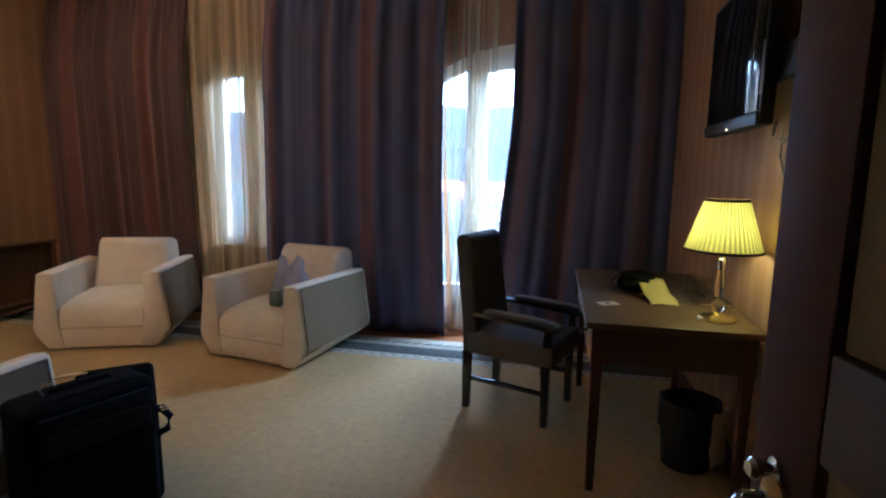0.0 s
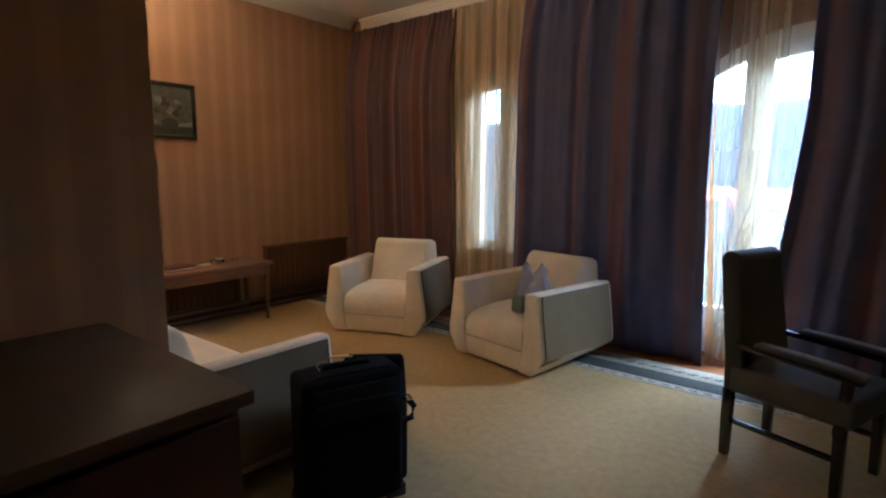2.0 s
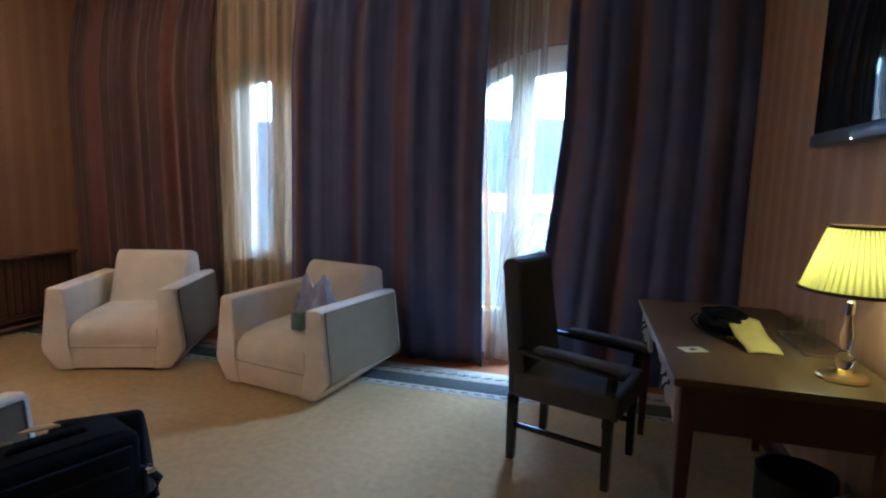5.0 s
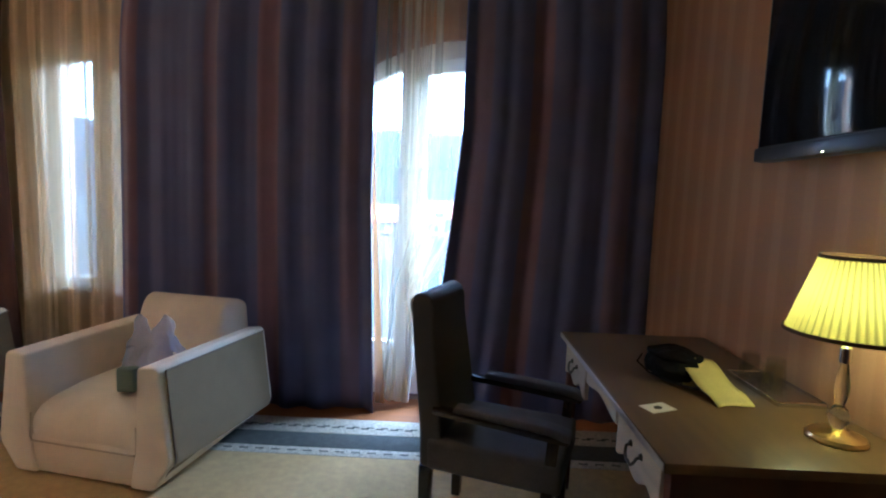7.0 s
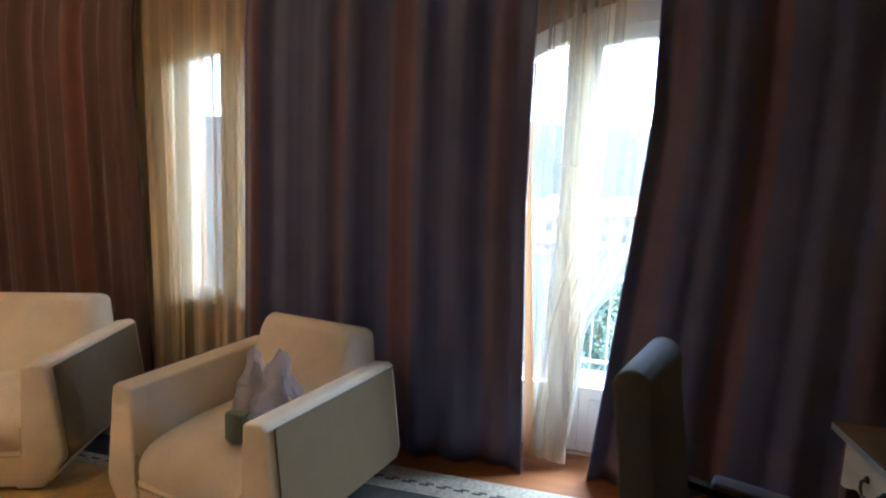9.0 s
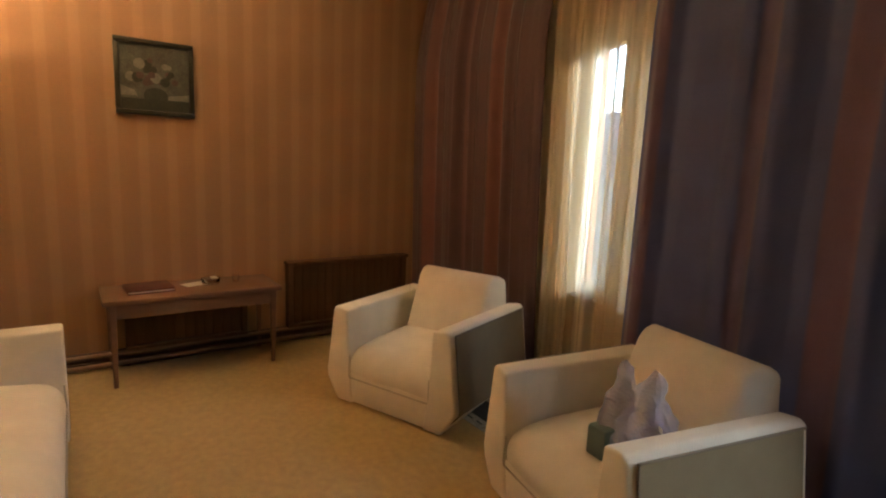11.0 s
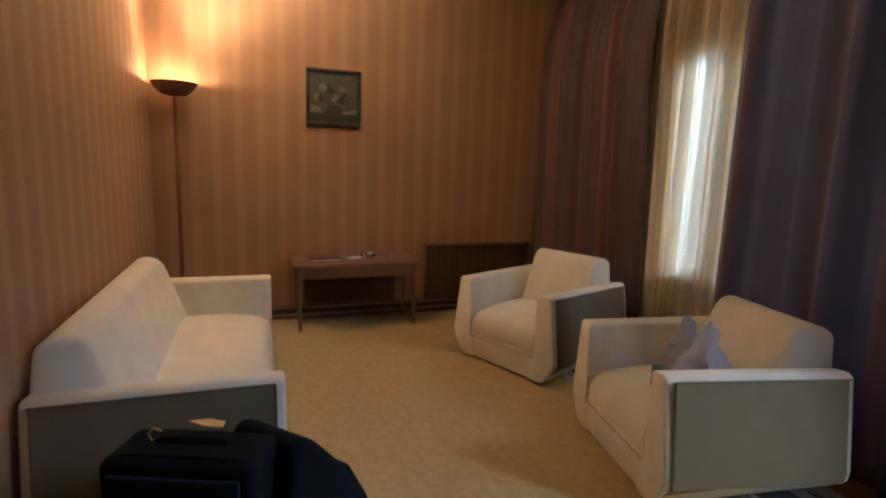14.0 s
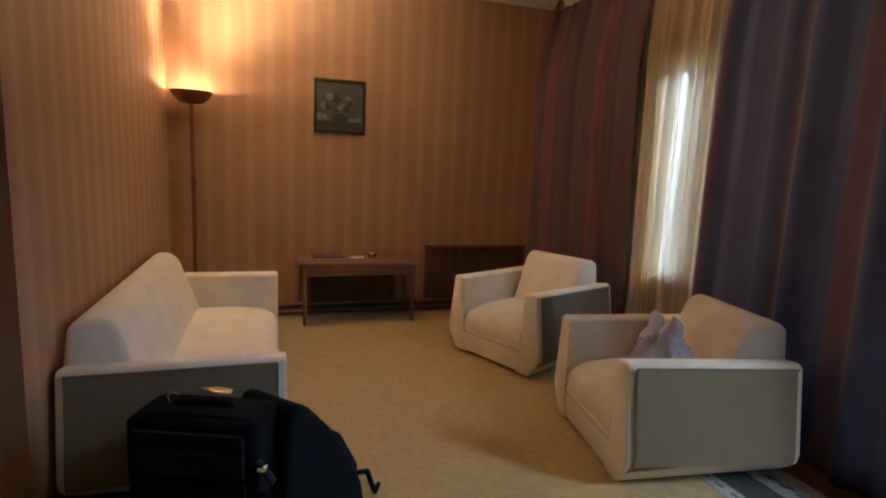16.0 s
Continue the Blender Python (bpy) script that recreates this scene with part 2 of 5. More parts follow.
def plain(name, base, rough=0.5, metal=0.0):
    return material(name, base, rough, metal, vary=0.08, bump=0.0)


M_WALL = wallpaper()
M_CEIL = material("ceiling_paint", (0.72, 0.67, 0.57), 0.9, scale=2, vary=0.06, bump=0.2, fine=120)
M_CORNICE = material("white_plaster", (0.80, 0.76, 0.68), 0.7, scale=4, vary=0.05, bump=0.05)
M_CARPET = material("tan_carpet", (0.49, 0.345, 0.145), 0.95, scale=26, vary=0.2, bump=1.0, fine=190, sheen=0.04)
M_BAND_DARK = material("dark_carpet_band", (0.085, 0.09, 0.08), 0.95, scale=30, vary=0.35, bump=0.9, fine=330)
M_BAND_PALE = material("pale_carpet_band", (0.50, 0.46, 0.36), 0.95, scale=60, vary=0.55, bump=0.9, fine=330)
M_PARQUET = material("orange_parquet", (0.32, 0.115, 0.026), 0.7, scale=6, vary=0.3, bump=0.05, stretch=(0.4, 6, 1))
# one curtain cloth twice: blue window glare, warm lamp light put into the colours
M_DRAPE_HAZE = drape_cloth("drape_window_haze", (0.135, 0.135, 0.228), ((0.78, 0.86, 1.1), (1.12, 0.82, 0.80), (1.38, 0.82, 0.70)))
M_DRAPE_LAMPLIT = drape_cloth("drape_lamplit", (0.18, 0.105, 0.09), ((0.62, 0.55, 0.6), (0.92, 0.76, 0.74), (1.12, 0.82, 0.72)))
M_SHEER = thin_cloth("sheer_voile", (0.93, 0.86, 0.70), 0.72, 0.11)
M_SHEER_DENSE = thin_cloth("dense_voile", (0.78, 0.65, 0.44), 0.215, 0.30)
M_LINING = thin_cloth("lining_hem", (0.85, 0.62, 0.36), 0.05, 0.6)
M_FRAME = material("cream_window_paint", (0.88, 0.82, 0.62), 0.45, vary=0.06, bump=0.03)
M_PANE = pane_mat()
M_CREAM = material("cream_woven_fabric", (0.86, 0.785, 0.65), 0.9, scale=7, vary=0.11, bump=0.6, fine=380, sheen=0.12)
M_TAUPE = material("taupe_side_fabric", (0.28, 0.215, 0.125), 0.9, scale=7, vary=0.14, bump=0.5, fine=420, sheen=0.03)
M_PIPING = material("dark_piping", (0.24, 0.19, 0.13), 0.8, vary=0.1)
M_SEAM = material("cushion_seam", (0.55, 0.48, 0.37), 0.85, vary=0.1)
M_MAHOG = material("mahogany_veneer", (0.095, 0.045, 0.024), 0.55, scale=5, vary=0.3, bump=0.06, stretch=(6, 0.6, 6), coat=0.12)
M_MAHOG_V = material("mahogany_upright", (0.095, 0.030, 0.020), 0.62, scale=5, vary=0.35, bump=0.06, stretch=(6, 6, 0.6))
M_TABLE = material("side_table_wood", (0.22, 0.11, 0.06), 0.45, scale=5, vary=0.3, bump=0.06, stretch=(6, 0.6, 6), coat=0.2)
M_DESKTOP = material("polished_desk_top", (0.15, 0.092, 0.04), 0.46, scale=4, vary=0.22, bump=0.05, stretch=(7, 0.5, 1), coat=0.1)
M_COVER = material("radiator_cover_wood", (0.15, 0.078, 0.042), 0.7, scale=5, vary=0.2, bump=0.06, stretch=(6, 6, 0.6))
M_PIPE = material("brown_pipe_paint", (0.22, 0.12, 0.065), 0.4, vary=0.15, bump=0.0)
M_DRAWER = material("pale_drawer_front", (0.58, 0.52, 0.40), 0.35, scale=5, vary=0.25, bump=0.05, stretch=(6, 0.6, 6), coat=0.3)
M_DOORPANEL = material("light_oak_panel", (0.27, 0.20, 0.10), 0.65, scale=4, vary=0.3, bump=0.08, stretch=(8, 8, 0.5))
M_LEATHER = material("charcoal_upholstery", (0.052, 0.051, 0.056), 0.8, scale=20, vary=0.25, bump=0.4, fine=300, sheen=0.12)
# paler copy of the upholstery; window light on seat and arms put into it
M_PAD_LIT = material("window_lit_upholstery", (0.085, 0.082, 0.083), 0.75, scale=20, vary=0.25, bump=0.35, fine=260, sheen=0.1)
M_LACQUER = material("black_lacquer", (0.018, 0.014, 0.014), 0.22, vary=0.1, bump=0.0, coat=0.5)
M_CHROME = plain("chrome", (0.8, 0.8, 0.82), 0.12, 1.0)
M_BRASS = plain("aged_brass", (0.75, 0.55, 0.22), 0.28, 1.0)
M_BRONZE = plain("bronze_pole", (0.25, 0.10, 0.042), 0.38, 0.3)
M_SHADE = pleated_silk()
M_TRIM = plain("brown_shade_trim", (0.10, 0.05, 0.02), 0.7)
M_BULB = glow_mat("bulb_glow", (1.0, 0.8, 0.35), 0.4)
M_BULB_T = glow_mat("halogen_glow", (1.0, 0.72, 0.36), 1.0)
M_GLASS = glass_mat("clear_glass")
M_TUMBLER = thin_glass("thin_clear_glass")
M_SCREEN = plain("tv_screen", (0.012, 0.014, 0.018), 0.06)
M_TVCASE = material("tv_plastic", (0.02, 0.02, 0.023), 0.35, vary=0.1, bump=0.05)
M_GLINT = plain("glint_steel", (0.55, 0.55, 0.56), 0.3, 1.0)
M_NYLON = material("black_ballistic_nylon", (0.006, 0.0065, 0.009), 0.92, scale=20, vary=0.25, bump=0.6, fine=500)
M_NYLON_B = material("navy_nylon", (0.014, 0.02, 0.042), 0.7, scale=20, vary=0.25, bump=0.6, fine=500)
for mt in (M_NYLON, M_NYLON_B):
    mt.node_tree.nodes["Principled BSDF"].inputs["Specular IOR Level"].default_value = 0.15
M_PAPER_Y = material("yellow_paper", (0.72, 0.62, 0.20), 0.75, scale=20, vary=0.1, bump=0.1)
M_PAPER_W = material("white_card", (0.82, 0.80, 0.72), 0.7, vary=0.04, bump=0.0)
M_INK = plain("dark_ink", (0.05, 0.045, 0.04), 0.8)
M_TAG = plain("gold_tag", (0.80, 0.60, 0.28), 0.3, 0.7)
M_POUCH = material("matt_black_cloth", (0.012, 0.012, 0.013), 0.95, vary=0.3, bump=0.8, fine=90)
for mt in (M_POUCH, M_COVER):
    mt.node_tree.nodes["Principled BSDF"].inputs["Specular IOR Level"].default_value = 0.1
M_CANVAS = material("painted_canvas", (0.10, 0.10, 0.075), 0.6, scale=14, vary=0.5, bump=0.4, fine=120)
M_PIC_PALE = material("paint_pale", (0.20, 0.19, 0.15), 0.6, scale=18, vary=0.4, bump=0.4, fine=120)
M_PIC_DARK = material("paint_dark", (0.045, 0.045, 0.03), 0.6, scale=18, vary=0.4, bump=0.4, fine=120)
M_PIC_RED = material("paint_russet", (0.10, 0.06, 0.05), 0.6, scale=18, vary=0.4, bump=0.4, fine=120)
M_PICFRAME = material("dark_bronze_frame", (0.055, 0.05, 0.032), 0.4, 0.3, scale=12, vary=0.4, bump=0.2)
M_WIRE = plain("pale_cable", (0.55, 0.45, 0.3), 0.5)
M_BLACK = material("black_plastic", (0.012, 0.012, 0.013), 0.45, vary=0.2, bump=0.05)
M_BINBAG = material("white_bin_liner", (0.75, 0.75, 0.75), 0.35, vary=0.1, bump=0.3, fine=60)
M_LEATHERETTE = material("dark_red_folder", (0.10, 0.03, 0.022), 0.5, vary=0.2, bump=0.2)


# ---- mesh helpers ----
def empty(name, m, label="", category="", group="", kind=""):
    ob = new(name)
    ob.matrix_world = m
    ob.empty_display_size = 0.1
    return tagged(ob, label, category, group, kind)


def part(name, bm, mat, parent=None, label="", smooth=True, kind=""):
    bmesh.ops.recalc_face_normals(bm, faces=bm.faces)
    me = bpy.data.meshes.new(name)
    bm.to_mesh(me)
    bm.free()
    me.materials.append(mat)
    if smooth:
        for p in me.polygons:
            p.use_smooth = True
        me.set_sharp_from_angle(angle=radians(38))
    ob = new(name, me)
    ob.parent = parent
    return tagged(ob, label, kind=kind)


def structure(name, bm, mat, label, category):
    return tagged(part(name, bm, mat), label, category, kind="structure")


def bevelled(bm, width, segments=2, geom=None):
    if width > 0:
        es = geom if geom is not None else bm.edges[:]
        bmesh.ops.bevel(bm, geom=es, offset=width, segments=segments, profile=0.5, affect="EDGES", clamp_overlap=True)
    return bm


def box(x0, y0, z0, x1, y1, z1, bevel=0.0, segments=2):
    bm = bmesh.new()
    m = Matrix.Translation(((x0 + x1) / 2, (y0 + y1) / 2, (z0 + z1) / 2)) @ Matrix.Diagonal((abs(x1 - x0), abs(y1 - y0), abs(z1 - z0), 1))
    bmesh.ops.create_cube(bm, size=1, matrix=m)
    return bevelled(bm, bevel, segments)


def add_box(bm, x0, y0, z0, x1, y1, z1):
    m = Matrix.Translation(((x0 + x1) / 2, (y0 + y1) / 2, (z0 + z1) / 2)) @ Matrix.Diagonal((abs(x1 - x0), abs(y1 - y0), abs(z1 - z0), 1))
    bmesh.ops.create_cube(bm, size=1, matrix=m)


def prism(points, axis, a, b, bevel=0.0, segments=2, b_points=None):
    """A polygon in the plane across the axis, drawn out from a to b (b_points: another outline at b)."""
    bm = bmesh.new()

    def place(p, h):
        return {"x": (h, p[0], p[1]), "y": (p[0], h, p[1]), "z": (p[0], p[1], h)}[axis]
    lo = [bm.verts.new(place(p, a)) for p in points]
    hi = [bm.verts.new(place(p, b)) for p in (b_points or points)]
    n = len(points)
    bm.faces.new(lo)
    bm.faces.new(hi[::-1])
    for i in range(n):
        bm.faces.new((lo[i], hi[i], hi[(i + 1) % n], lo[(i + 1) % n]))
    bmesh.ops.recalc_face_normals(bm, faces=bm.faces)
    return bevelled(bm, bevel, segments)


def lathe(profile, seg=32, centre=(0, 0), ripple=0.0, waves=0):
    """A profile of (radius, height) turned about the upright axis; ripple: pleats."""
    bm = bmesh.new()
    rings = []
    for r, z in profile:
        ring = []
        for i in range(seg):
            a = 2 * math.pi * i / seg
            rr = r * (1 + ripple * math.cos(waves * a))
            ring.append(bm.verts.new((centre[0] + rr * math.cos(a), centre[1] + rr * math.sin(a), z)))
        rings.append(ring)
    for a, b in zip(rings, rings[1:]):
        for i in range(seg):
            bm.faces.new((a[i], a[(i + 1) % seg], b[(i + 1) % seg], b[i]))
    return bm


def rod(p, q, r, r2=None, seg=12):
    """A straight round bar from p to q."""
    p, q = Vector(p), Vector(q)
    bm = bmesh.new()
    d = q - p
    m = Matrix.Translation((p + q) / 2) @ d.to_track_quat("Z", "Y").to_matrix().to_4x4()
    bmesh.ops.create_cone(bm, cap_ends=True, segments=seg, radius1=r, radius2=r if r2 is None else r2, depth=d.length, matrix=m)
    return bm


def tube(points, r, seg=8, closed=False):
    """A bent bar along points."""
    pts = [Vector(p) for p in points]
    bm = bmesh.new()
    rings = []
    n = len(pts)
    for i, p in enumerate(pts):
        a, b = pts[(i - 1) % n if closed else max(i - 1, 0)], pts[(i + 1) % n if closed else min(i + 1, n - 1)]
        t = (b - a).normalized()
        u = t.cross(Vector((0, 0, 1)))
        if u.length < 0.05:
            u = t.cross(Vector((1, 0, 0)))
        u.normalize()
        v = t.cross(u)
        rings.append([bm.verts.new(p + r * (math.cos(2 * math.pi * k / seg) * u + math.sin(2 * math.pi * k / seg) * v)) for k in range(seg)])
    for i in range(n if closed else n - 1):
        a, b = rings[i], rings[(i + 1) % n]
        for k in range(seg):
            bm.faces.new((a[k], a[(k + 1) % seg], b[(k + 1) % seg], b[k]))
    if not closed:
        bm.faces.new(rings[0])
        bm.faces.new(rings[-1][::-1])
    return bm


def soft_box(x0, y0, z0, x1, y1, z1, r, puff=0.0):
    """A cushion: a box with well rounded edges and a domed top."""
    bm = bmesh.new()
    m = Matrix.Translation(((x0 + x1) / 2, (y0 + y1) / 2, (z0 + z1) / 2)) @ Matrix.Diagonal((x1 - x0, y1 - y0, z1 - z0, 1))
    bmesh.ops.create_cube(bm, size=1, matrix=m)
    bmesh.ops.subdivide_edges(bm, edges=bm.edges[:], cuts=5, use_grid_fill=True)
    cx, cy, cz = (x0 + x1) / 2, (y0 + y1) / 2, (z0 + z1) / 2
    hx, hy, hz = (x1 - x0) / 2, (y1 - y0) / 2, (z1 - z0) / 2
    for v in bm.verts:
        u, w = (v.co.x - cx) / hx, (v.co.y - cy) / hy
        if v.co.z > cz:
            v.co.z += puff * max(0, 1 - u ** 4) * max(0, 1 - w ** 4)
    es = [e for e in bm.edges if len(e.link_faces) == 2 and e.calc_face_angle(0) > 0.9]
    bmesh.ops.bevel(bm, geom=es, offset=r, segments=3, profile=0.5, affect="EDGES", clamp_overlap=True)
    return bm


def grid_cloth(name, x0, x1, z0, z1, y, mat, folds, depth, seed, parent=None, left=None, right=None, thick=0.0, gather=0.0, steps=None, label="", forward=0.0):
    """A hanging cloth with folds. left/right: the edge's place by height. Its own width goes into the UV map."""
    rnd = random.Random(seed)
    nx, nz = steps or int((x1 - x0) / 0.012), 26
    ph = [(folds * f * rnd.uniform(0.85, 1.15), rnd.uniform(0, 6.28), w) for f, w in ((1, 0.75), (0.37, 0.8), (0.62, 0.7), (1.73, 0.22), (2.9, 0.06))]
    bm = bmesh.new()
    uvl = bm.loops.layers.uv.new("UVMap")
    rows, dist = [], []
    run = 0.0
    prev = None
    for i in range(nx + 1):
        u = i / nx
        d = sum(w * math.sin(2 * math.pi * f * u + p) for f, p, w in ph)
        q = (u * (x1 - x0), d * depth)
        if prev is not None:
            run += math.hypot(q[0] - prev[0], q[1] - prev[1])
        prev = q
        dist.append(run)
    for j in range(nz + 1):
        z = z0 + (z1 - z0) * j / nz
        h = j / nz
        a = left(z) if left else x0
        b = right(z) if right else x1
        row = []
        for i in range(nx + 1):
            u = i / nx
            amp = depth * (0.75 + 0.35 * (1 - h)) * (1.0 if h < 0.93 else max(0.45, (1 - h) / 0.07))
            d = sum(w * math.sin(2 * math.pi * f * u + p + 0.35 * (1 - h) * math.sin(p * 3 + f * 0.2)) for f, p, w in ph)
            pinch = 0.5 * min(1.0, max(0.0, (h - 0.86) / 0.1)) * math.sin(2 * math.pi * folds * 1.9 * u + ph[1][1]) if thick else 0.0
            sway = gather * ((1 - h) ** 3 * math.sin(9 * u + 2 * (1 - h)) - 2.2 * (1 - h) ** 5 * u + 0.35 * max(0.0, 0.25 - h) * math.sin(31 * u + 16 * h))
            out = y - forward * (1 - h) ** 2.5 + (4.585 - y) * max(0.0, (z - 2.1) / 0.8) ** 1.6
            row.append(bm.verts.new((a + (b - a) * u + sway * 0.5, out - d * amp - pinch * depth - gather * (1 - h) ** 4 * 0.6, z)))
        rows.append(row)
    for j in range(nz):
        for i in range(nx):
            fc = bm.faces.new((rows[j][i], rows[j][i + 1], rows[j + 1][i + 1], rows[j + 1][i]))
            for lp, (ii, jj) in zip(fc.loops, ((i, j), (i + 1, j), (i + 1, j + 1), (i, j + 1))):
                lp[uvl].uv = (dist[ii] + seed * 0.13, jj / nz)
    me = bpy.data.meshes.new(name)
    bm.to_mesh(me)
    bm.free()
    me.materials.append(mat)
    for p in me.polygons:
        p.use_smooth = True
    ob = new(name, me)
    ob.parent = parent
    if thick:
        so = ob.modifiers.new("thickness", "SOLIDIFY")
        so.thickness = thick
    return tagged(ob, label)


# ---- the room ----
XL, XR, YW, ZC = -4.22, 1.28, 4.64, 3.02
YS, XC, YE = 1.17, -1.35, 0.10      # sofa wall, corner of the entry, entry wall
T = 0.2

structure("floor", box(XL - T, YE - 1.6, -0.12, XR + T, YW + 0.5, 0.0), M_PARQUET, "warm orange parquet floor under the carpet", "floor")
structure("carpet", box(XL + 0.01, YE + 0.02, 0.0, XR - 0.01, 3.80, 0.010, 0.003), M_CARPET, "tan wall-to-wall pile carpet", "carpet")
for nm, a, b, mt, lb in (("carpet_border", 3.80, 3.885, M_BAND_PALE, "pale speckled carpet border band"),
                         ("carpet_border", 3.885, 4.055, M_BAND_DARK, "dark green-black carpet border band"),
                         ("carpet_border", 4.055, 4.25, M_BAND_PALE, "pale speckled carpet border band")):
    structure(nm, box(XL + 0.01, a + 0.001, 0.0, XR - 0.01, b - 0.001, 0.011, 0.003), mt, lb, "carpet")
bm = bmesh.new()
for k in range(66):
    add_box(bm, XL + 0.03 + k * 0.084, 4.12, 0.011, XL + 0.075 + k * 0.084, 4.134, 0.0124)
    add_box(bm, XL + 0.06 + k * 0.084, 4.136, 0.011, XL + 0.10 + k * 0.084, 4.148, 0.0124)
    add_box(bm, XL + 0.03 + k * 0.084, 3.838, 0.011, XL + 0.075 + k * 0.084, 3.848, 0.0124)
structure("carpet_border_pattern", bm, M_BAND_DARK, "dark woven zigzag pattern in the carpet border", "carpet")

structure("wall_west", box(XL - T, YS, 0, XL, YW + T, ZC), M_WALL, "copper wallpaper wall with satin stripes", "wall")
structure("wall_south", box(XL - T, YS - T, 0, XC, YS, ZC), M_WALL, "copper striped wallpaper wall behind the sofa", "wall")
structure("wall_corner", box(XC - T, YE - T, 0, XC, YS - T, ZC), M_WALL, "striped wallpaper wall beside the entry", "wall")
structure("wall_east", box(XR, YE - T, 0, XR + T, YW + T, ZC), M_WALL, "copper striped wallpaper wall behind the desk", "wall")
# the entry wall, with its doorway
DX0, DX1 = -0.10, 0.86
bm = box(XC, YE - T, 0, DX0, YE, ZC)
add_box(bm, DX1, YE - T, 0, XR, YE, ZC)
add_box(bm, DX0, YE - T, 2.08, DX1, YE, ZC)
structure("wall_entry", bm, M_WALL, "striped wallpaper wall with the entry doorway", "wall")
bm = box(DX0 - 0.2, YE - 1.6, 0, DX0 - 0.02, YE - T, 2.5)
add_box(bm, DX1 + 0.02, YE - 1.6, 0, DX1 + 0.2, YE - T, 2.5)
add_box(bm, DX0 - 0.2, YE - 1.6, 0, DX1 + 0.2, YE - 1.5, 2.5)
add_box(bm, DX0 - 0.2, YE - 1.6, 2.5, DX1 + 0.2, YE - T, 2.6)
structure("hall_wall", bm, M_CEIL, "plain painted walls of the small hall", "wall")
structure("ceiling", box(XL - T, YE - T, ZC, XR + T, YW + T, ZC + 0.15), M_CEIL, "beige painted ceiling", "ceiling")


def arch_top(x, cx, crown, radius):
    return crown - (x - cx) ** 2 / (2 * radius)


def wall_with_openings(openings):
    """The window wall as upright slices, so that each opening goes through it under its arch."""
    bm = bmesh.new()
    x = XL - T
    for (a, b, sill, cx, crown, radius) in openings:
        add_box(bm, x, YW, 0, a, YW + 0.3, ZC)
        n = 24
        for i in range(n):
            p, q = a + (b - a) * i / n, a + (b - a) * (i + 1) / n
            zp, zq = arch_top(p, cx, crown, radius), arch_top(q, cx, crown, radius)
            vs = [bm.verts.new(c) for c in ((p, YW, zp), (q, YW, zq), (q, YW, ZC), (p, YW, ZC), (p, YW + 0.3, zp), (q, YW + 0.3, zq), (q, YW + 0.3, ZC), (p, YW + 0.3, ZC))]
            for f in ((0, 1, 2, 3), (7, 6, 5, 4), (0, 4, 5, 1)):
                bm.faces.new([vs[k] for k in f])
        if sill > 0:
            add_box(bm, a, YW, 0, b, YW + 0.3, sill)
        x = b
    add_box(bm, x, YW, 0, XR + T, YW + 0.3, ZC)
    return bm


W1 = (-2.62, -1.62, 0.66, -2.12, 2.30, 1.5)
W2 = (-0.66, 0.92, 0.02, 0.13, 2.331, 1.06)
structure("wall_north", wall_with_openings((W1, W2)), M_WALL, "copper wallpaper window wall with two arched openings", "wall")


def arched_strip(bm, a, b, w, cx, crown, radius, y0, y1, n=20):
    """A bar of height w under the arch from a to b."""
    for i in range(n):
        p, q = a + (b - a) * i / n, a + (b - a) * (i + 1) / n
        zp, zq = arch_top(p, cx, crown, radius), arch_top(q, cx, crown, radius)
        vs = [bm.verts.new(c) for c in ((p, y0, zp - w), (q, y0, zq - w), (q, y0, zq), (p, y0, zp), (p, y1, zp - w), (q, y1, zq - w), (q, y1, zq), (p, y1, zp))]
        for f in ((0, 1, 2, 3), (7, 6, 5, 4), (0, 4, 5, 1), (3, 2, 6, 7)):
            bm.faces.new([vs[k] for k in f])


def arched_pane(a, b, z0, drop, cx, crown, radius, y):
    bm = bmesh.new()
    n = 16
    lo = [bm.verts.new((a, y, z0)), bm.verts.new((b, y, z0))]
    hi = [bm.verts.new((a + (b - a) * i / n, y, arch_top(a + (b - a) * i / n, cx, crown, radius) - drop)) for i in range(n + 1)]
    bm.faces.new([lo[0], lo[1]] + hi[::-1])
    return bm


